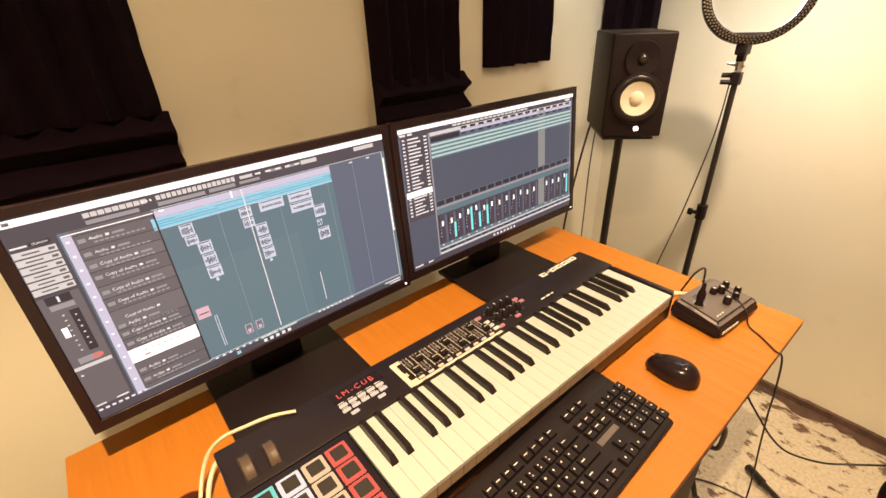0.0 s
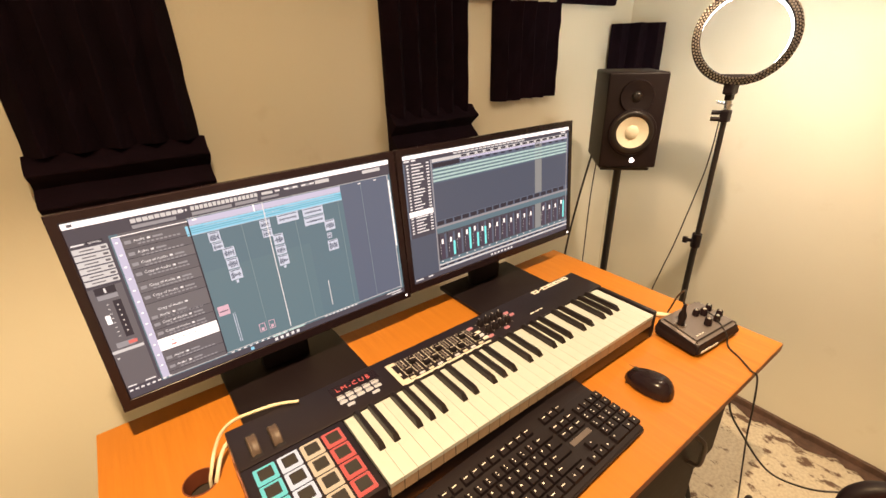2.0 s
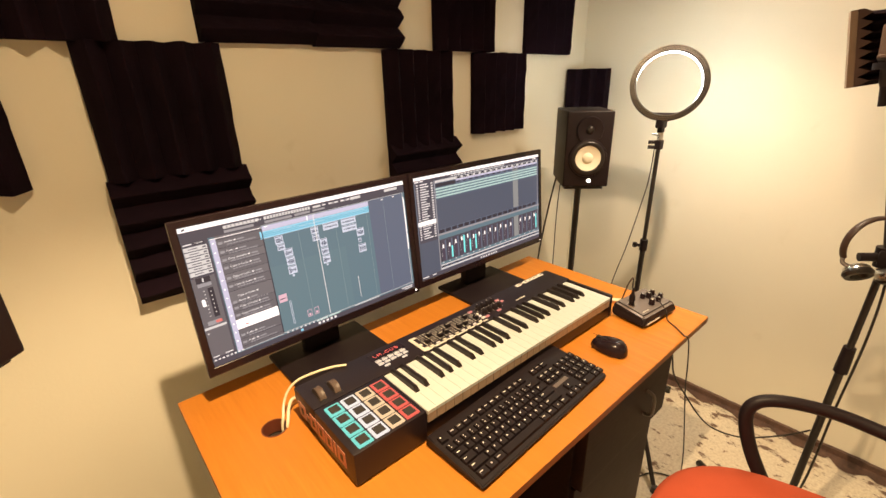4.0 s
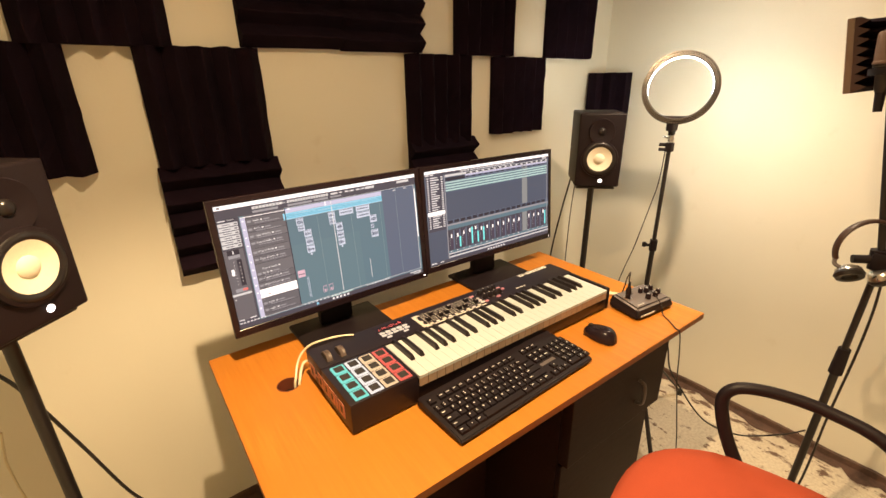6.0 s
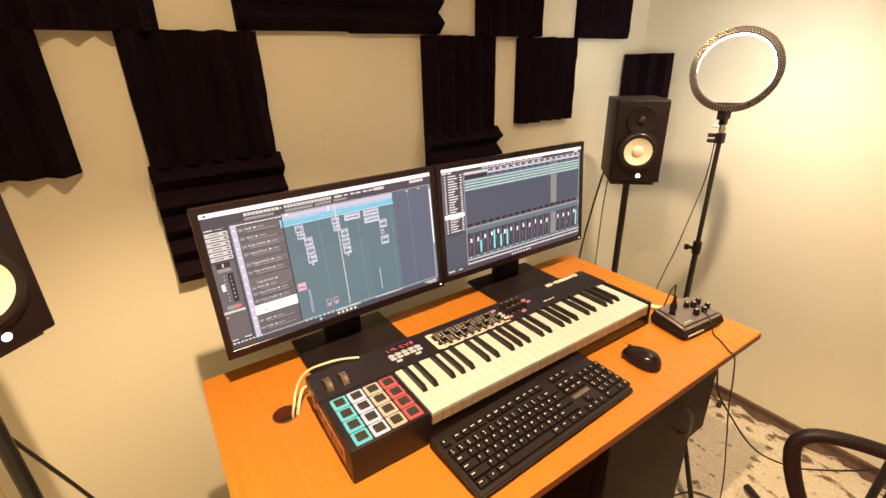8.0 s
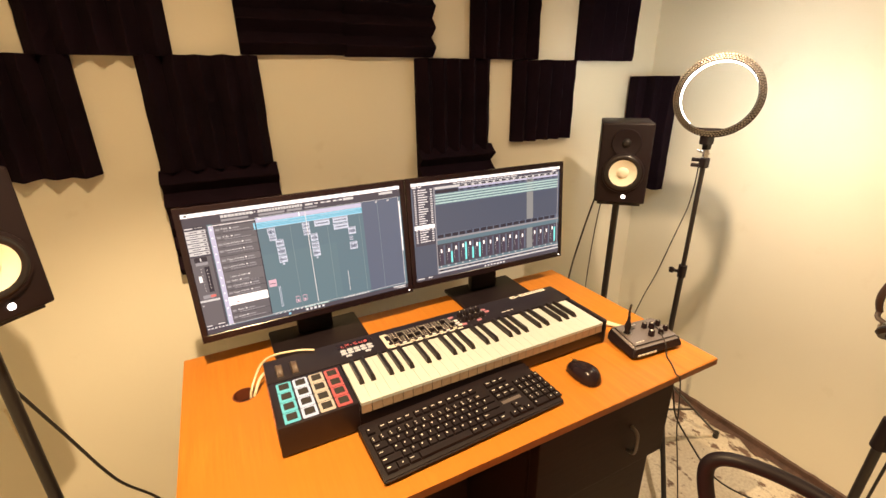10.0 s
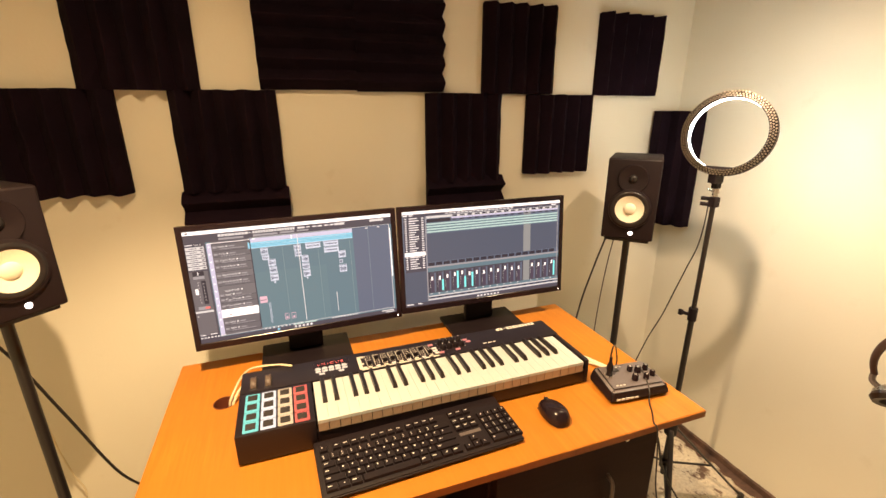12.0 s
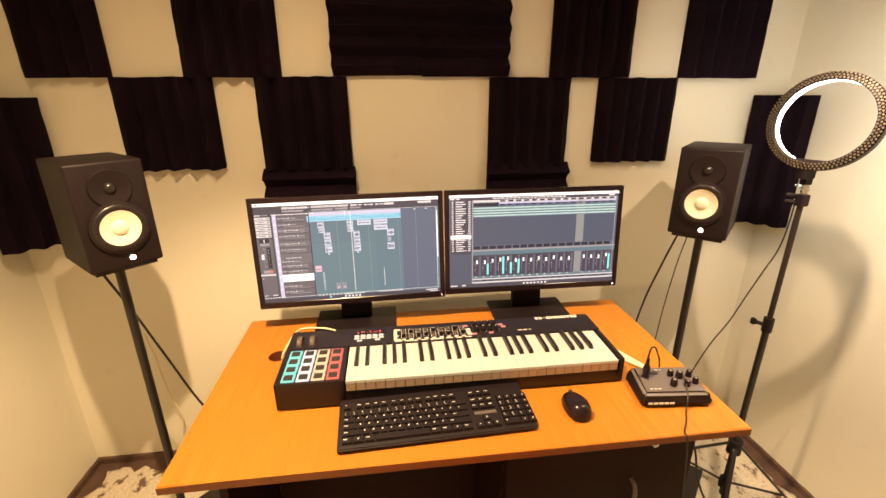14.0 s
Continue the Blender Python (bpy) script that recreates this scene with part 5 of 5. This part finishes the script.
def mic_shield():
    """A curved absorbing shield: tan rim, wedge foam inside."""
    t = thing("microphone_shield", "curved microphone shield with tan rim and dark wedge foam", "acoustic shield", pose(MIC[0] + 0.047, MIC[1] + 0.018, 1.497, -10.5, 0, 0) @ pose(0, 0, 0, 0, 0, 34))
    R, z0, z1, n = 0.125, 0.008, 0.182, 14
    ctr = Vector((0.02, -0.02))
    a0, a1 = radians(78), radians(-95)
    pt = lambda k, r, z: Vector((ctr.x + r * math.cos(a0 + (a1 - a0) * k / n), ctr.y + r * math.sin(a0 + (a1 - a0) * k / n), z))
    bm = bmesh.new()
    rows = [[bm.verts.new(pt(k, r, z)) for r, z in ((R, z0), (R + 0.013, z0), (R + 0.013, z1), (R, z1))] for k in range(n + 1)]
    for a, b in zip(rows, rows[1:]):
        for k in range(4):
            bm.faces.new((a[k], a[(k + 1) % 4], b[(k + 1) % 4], b[k]))
    bm.faces.new(rows[0]), bm.faces.new(rows[-1])
    part("shell", bm, M["tan"], t, "tan curved back panel", smooth=True)
    bm = bmesh.new()
    teeth = 8
    prof = []
    for j in range(teeth):
        a = z0 + (z1 - z0) * j / teeth
        prof += [(R - 0.006, a), (R - 0.029, a + (z1 - z0) / teeth / 2)]
    prof.append((R - 0.010, z1))
    rows = [[bm.verts.new(pt(k, r, z)) for r, z in prof] for k in range(n + 1)]
    outs = [[bm.verts.new(pt(k, R - 0.0005, z)) for z in (z0, z1)] for k in range(n + 1)]
    for a, b in zip(rows, rows[1:]):
        for k in range(len(a) - 1):
            bm.faces.new((a[k], a[k + 1], b[k + 1], b[k]))
    for a, b, c, d in zip(rows, rows[1:], outs, outs[1:]):
        bm.faces.new((a[0], b[0], d[0], c[0])), bm.faces.new((a[-1], b[-1], d[1], c[1]))
    # end faces take the paler colour that stands in for light on them
    for r, o in ((rows[0], outs[0]), (rows[-1], outs[-1])):
        bm.faces.new((o[0], *r, o[1])).material_index = 1
    part("foam_lining", bm, (M["foam"], M["foam_end_lit"]), t, "dark wedge foam lining with end faces coloured as if lit")
    bm = bmesh.new()
    tube(bm, [(0, 0, 0.0), (0.06, -0.01, 0.004), (0.11, -0.02, 0.004), (0.145, -0.02, 0.04)], 0.007, 10, 6)
    part("bracket", bm, M["pole"], t, smooth=True)


mic_shield()


def microphone():
    t = thing("microphone", "bronze studio condenser microphone in a shock mount", "microphone", pose(MIC[0] + 0.020, MIC[1] + 0.070, 1.487, -6) @ Matrix.Scale(0.88, 4))
    bm = bmesh.new()
    lathe(bm, [(0, 0.0), (0.013, 0.0), (0.016, 0.012), (0.018, 0.045), (0.0185, 0.060), (0.0262, 0.066), (0.0265, 0.0745)], 28)
    part("body", bm, M["mic"], t, smooth=True)
    bm = bmesh.new()
    lathe(bm, [(0.0262, 0.0755), (0.0262, 0.146), (0.0245, 0.153), (0.012, 0.158), (0, 0.159)], 28)
    part("grille", bm, M["mesh"], t, "fine metal mesh grille", smooth=True)
    bm = bmesh.new()
    lathe(bm, [(0.0263, 0.072), (0.0285, 0.074), (0.0285, 0.079), (0.0263, 0.081)], 28, close=True)
    part("band", bm, M["mesh"], t, smooth=True)
    bm = bmesh.new()
    lathe(bm, [(0.030, 0.045), (0.034, 0.045), (0.034, 0.062), (0.030, 0.062)], 28, close=True)
    for a in (0, 90, 180, 270):
        c, s = math.cos(radians(a + 20)), math.sin(radians(a + 20))
        rod(bm, (0.023 * c, 0.023 * s, 0.050), (0.031 * c, 0.031 * s, 0.058), 0.002, seg=8)
    part("shock_mount", bm, M["matte"], t, smooth=True)
    bm = bmesh.new()
    rod(bm, (0, 0, -0.05), (0, 0, 0.0), 0.010, 0.012)
    part("connector", bm, M["matte"], t, smooth=True)


microphone()


def headphones():
    t = thing("headphones", "brown leather headphones hung on the microphone stand clamp", "headphones", pose(MIC[0] + 0.012, MIC[1] - 0.022, 1.092, 0, 0, 48))
    bm = bmesh.new()
    arc = [(0, 0.030 + 0.070 * math.cos(a), 0.028 + 0.070 * math.sin(a)) for a in (radians(d) for d in range(-24, 205, 12))]
    tube(bm, arc, 0.0098, 10, 3, flat=0.5)
    part("headband", bm, M["leather"], t, "brown padded headband", smooth=True)
    for side, centre, out in ((1, (-0.020, 0.068, -0.030), (-0.62, 0.10, -0.62)), (-1, (-0.026, -0.004, -0.034), (-0.22, -0.62, -0.72))):
        m = Matrix.Translation(centre) @ Vector(out).to_track_quat("Z", "Y").to_matrix().to_4x4()
        bm = bmesh.new()
        lathe(bm, [(0, -0.014), (0.019, -0.013), (0.027, -0.006), (0.029, 0.002), (0, 0.002)], 28, m)
        cup = part("ear_cup", bm, M["steel"], t, "dull silver ear cup shell", smooth=True)
        bm = bmesh.new()
        lathe(bm, [(0.029, 0.002), (0.032, 0.008), (0.028, 0.017), (0.018, 0.016), (0.014, 0.008), (0, 0.007)], 28, m)
        part("ear_pad", bm, M["surround"], cup, "black padded ear cushion", smooth=True)
        end = (0, 0.030 + 0.064 * side, 0.0)
        bm = bmesh.new()
        tube(bm, [end, (-0.006, 0.030 + 0.066 * side, -0.014), (centre[0], centre[1] + 0.020 * side, centre[2] + 0.010)], 0.005, 8, 4)
        part("yoke", bm, M["grey"], t, "dull metal yoke", smooth=True)


headphones()


# ---- chair ----
def office_chair():
    t = thing("office_chair", "office chair with red fabric seat and black loop armrests", "chair", pose(0.708, -0.152, 0, 0, 0, 17))
    bm = bmesh.new()
    n, rows = 44, []
    for s, z in ((0.90, -0.040), (0.985, -0.030), (1.0, -0.010), (0.985, 0.012), (0.93, 0.027), (0.80, 0.036), (0.5, 0.040), (0.2, 0.038)):
        row = []
        for k in range(n):
            a = 2 * math.pi * k / n
            e = 0.70
            x = 0.288 * math.copysign(abs(math.cos(a)) ** e, math.cos(a)) * s - 0.046
            y = 0.268 * math.copysign(abs(math.sin(a)) ** e, math.sin(a)) * s + 0.020
            row.append(bm.verts.new((x, y, 0.695 + z - 0.012 * max(0, y - 0.12) / 0.15)))
        rows.append(row)
    for a, b in zip(rows, rows[1:]):
        for k in range(n):
            bm.faces.new((a[k], a[(k + 1) % n], b[(k + 1) % n], b[k]))
    bm.faces.new(rows[-1]), bm.faces.new(list(reversed(rows[0])))
    part("seat", bm, M["seat"], t, "red woven fabric cushion", smooth=True)
    for s in (1, -1):
        bm = bmesh.new()
        tube(bm, [(s * 0.19, 0.01, 0.618), (s * 0.228, 0.065, 0.68), (s * 0.243, 0.110, 0.76), (s * 0.248, 0.132, 0.835), (s * 0.252, 0.122, 0.872), (s * 0.262, 0.085, 0.886), (s * 0.276, 0.020, 0.885), (s * 0.277, -0.05, 0.878), (s * 0.258, -0.135, 0.862), (s * 0.225, -0.205, 0.80), (s * 0.205, -0.220, 0.70), (s * 0.19, -0.17, 0.618)], 0.0162, 14, 8, flat=0.8)
        part("armrest", bm, M["matte"], t, "black plastic loop armrest", smooth=True)
    bm = bmesh.new()
    box(bm, (-0.21, -0.385, 0.74), (0.21, -0.330, 0.98), 0.024, 4)
    part("backrest", bm, M["seat"], t, smooth=True)
    bm = bmesh.new()
    tube(bm, [(0, -0.10, 0.615), (0, -0.30, 0.620), (0, -0.375, 0.68), (0, -0.392, 0.80)], 0.022, 12, 6, flat=0.5)
    part("back_bar", bm, M["matte"], t, smooth=True)
    bm = bmesh.new()
    box(bm, (-0.20, -0.19, 0.605), (0.20, 0.17, 0.659), 0.006)
    part("seat_plate", bm, M["matte"], t)
    bm = bmesh.new()
    rod(bm, (0, 0, 0.10), (0, 0, 0.606), 0.025)
    part("column", bm, M["pole"], t, smooth=True)
    for k in range(5):
        a = radians(72 * k + 20)
        c, s = math.cos(a), math.sin(a)
        bm = bmesh.new()
        tube(bm, [(0.015 * c, 0.015 * s, 0.125), (0.15 * c, 0.15 * s, 0.105), (0.275 * c, 0.275 * s, 0.075)], 0.022, 10, 4, flat=0.8)
        leg = part("base_leg", bm, M["matte"], t, smooth=True)
        bm = bmesh.new()
        rod(bm, (0.275 * c - 0.012 * s, 0.275 * s + 0.012 * c, 0.027), (0.275 * c + 0.012 * s, 0.275 * s - 0.012 * c, 0.027), 0.027, seg=20)
        rod(bm, (0.275 * c, 0.275 * s, 0.03), (0.275 * c, 0.275 * s, 0.08), 0.007)
        part("castor", bm, M["surround"], leg, smooth=True)


office_chair()

# ---- cables ----
BLK = M["cable"]
cable("speaker_cable", "black lead hanging behind the loudspeaker and stand", [(-0.415, 0.90, 1.16), (-0.408, 0.885, 1.10), (-0.396, 0.88, 1.066), (-0.363, 0.87, 1.008), (-0.333, 0.866, 0.947), (-0.285, 0.90, 0.748), (-0.235, 0.95, 0.517), (-0.18, 1.00, 0.37), (-0.09, 1.03, 0.18), (0.02, 1.05, 0.04)], 0.0038, BLK)
cable("signal_cable", "thin cream lead hanging against the wall", [(-0.45, 1.09, 0.74), (-0.475, 1.15, 0.65), (-0.495, 1.20, 0.57), (-0.497, 1.22, 0.44), (-0.482, 1.23, 0.32), (-0.466, 1.235, 0.24), (-0.488, 1.245, 0.13), (-0.46, 1.24, 0.03), (-0.38, 1.22, 0.006), (-0.20, 1.20, 0.006)], 0.0030, M["cable_white"])
cable("speaker_cable", "black lead hanging behind the loudspeaker by the corner", [(1.555, 1.00, 1.16), (1.556, 1.02, 1.08), (1.50, 1.01, 0.95), (1.43, 0.99, 0.78), (1.38, 0.97, 0.55), (1.37, 0.96, 0.25), (1.36, 0.96, 0.004)], 0.0036, BLK)
cable("signal_cable", "thin grey lead hanging behind the loudspeaker by the corner", [(1.585, 1.00, 1.16), (1.586, 1.01, 1.08), (1.545, 0.99, 0.95), (1.50, 0.96, 0.78), (1.47, 0.94, 0.55), (1.45, 0.93, 0.25), (1.44, 0.93, 0.004)], 0.0022, M["grey_dark"])
cable("lamp_cable", "thin black lead looping down from the ring light stand", [(1.603, 0.629, 1.275), (1.602, 0.630, 1.20), (1.590, 0.630, 1.13), (1.560, 0.628, 1.07), (1.523, 0.628, 0.99), (1.488, 0.632, 0.90), (1.440, 0.636, 0.81), (1.40, 0.65, 0.66), (1.37, 0.67, 0.40), (1.36, 0.68, 0.004)], 0.0020, BLK)
cable("midi_cable", "cream lead curling out of the desk hole over the keyboard", [(0.143, 0.672, 0.79), (0.145, 0.671, 0.855), (0.152, 0.678, 0.876), (0.164, 0.697, 0.893), (0.180, 0.7045, 0.914), (0.202, 0.7000, 0.9315), (0.235, 0.6900, 0.9388), (0.270, 0.6830, 0.9388), (0.302, 0.668, 0.9383)], 0.0028, M["cable_white"])
cable("midi_cable", "second cream lead curling out of the desk hole", [(0.150, 0.664, 0.79), (0.152, 0.664, 0.852), (0.159, 0.671, 0.871), (0.171, 0.690, 0.884), (0.187, 0.708, 0.886), (0.215, 0.716, 0.874), (0.250, 0.716, 0.8642)], 0.0034, M["cable_white"])
for k, off in enumerate((0.0, 0.014, 0.026)):
    cable("signal_cable", "cream lead running from the keyboard to the audio interface", [(1.055 - 0.01 * k, 0.560 + off, TOP + 0.020), (1.075, 0.548 + off, TOP + 0.012 + 0.004 * k), (1.105, 0.515 + off, TOP + 0.007 + 0.003 * k), (1.135, 0.470 + off * 0.5, TOP + 0.010), (1.145, 0.440, TOP + 0.020)], 0.0034, M["cable_white"], "leads behind the interface")
cable("signal_cable", "short black lead looping from the jack plug", [(1.0805, 0.4045, TOP + 0.094), (1.088, 0.409, TOP + 0.118), (1.106, 0.420, TOP + 0.112), (1.13, 0.440, TOP + 0.080), (1.150, 0.455, TOP + 0.045), (1.165, 0.47, TOP + 0.004)], 0.0022, BLK)
cable("headphone_cable", "black lead hanging from the desk edge to the floor", [(1.172, 0.398, TOP + 0.050), (1.160, 0.362, TOP + 0.046), (1.148, 0.330, TOP + 0.026), (1.138, 0.316, TOP + 0.004), (1.116, 0.283, TOP + 0.003), (1.092, 0.254, TOP + 0.003), (1.090, 0.239, TOP - 0.006), (1.094, 0.230, 0.78), (1.100, 0.225, 0.70), (1.120, 0.218, 0.60), (1.150, 0.204, 0.415), (1.170, 0.200, 0.20), (1.195, 0.200, 0.020), (1.25, 0.21, 0.006), (1.33, 0.24, 0.006)], 0.0018, BLK)
cable("microphone_cable", "black lead hanging from under the desk to the microphone stand", [(1.166, 0.36, 0.82), (1.172, 0.305, 0.76), (1.19, 0.288, 0.665), (1.22, 0.251, 0.587), (1.26, 0.21, 0.507), (1.30, 0.172, 0.459), (1.36, 0.112, 0.430), (1.395, 0.060, 0.445), (1.410, 0.005, 0.485), (1.409, -0.035, 0.530)], 0.0026, BLK)
cable("floor_cable", "black lead hanging behind the pedestal onto the floor", [(1.175, 0.60, 0.80), (1.185, 0.56, 0.60), (1.20, 0.50, 0.40), (1.24, 0.46, 0.18), (1.32, 0.42, 0.02), (1.45, 0.36, 0.006), (1.50, 0.20, 0.006), (1.46, 0.12, 0.006)], 0.0030, BLK)
cable("microphone_cable", "black lead hanging down the microphone stand", [(MIC[0] + 0.020, MIC[1] + 0.045, 1.43), (MIC[0] + 0.045, MIC[1] + 0.020, 1.36), (MIC[0] + 0.042, MIC[1] - 0.02, 1.15), (MIC[0] + 0.045, MIC[1] - 0.045, 1.02), (MIC[0] + 0.035, MIC[1] - 0.05, 0.85), (MIC[0] + 0.03, MIC[1] - 0.04, 0.60), (MIC[0] + 0.028, MIC[1] - 0.03, 0.30), (MIC[0] + 0.05, MIC[1] + 0.02, 0.012), (MIC[0] + 0.16, MIC[1] - 0.03, 0.006)], 0.0032, BLK)
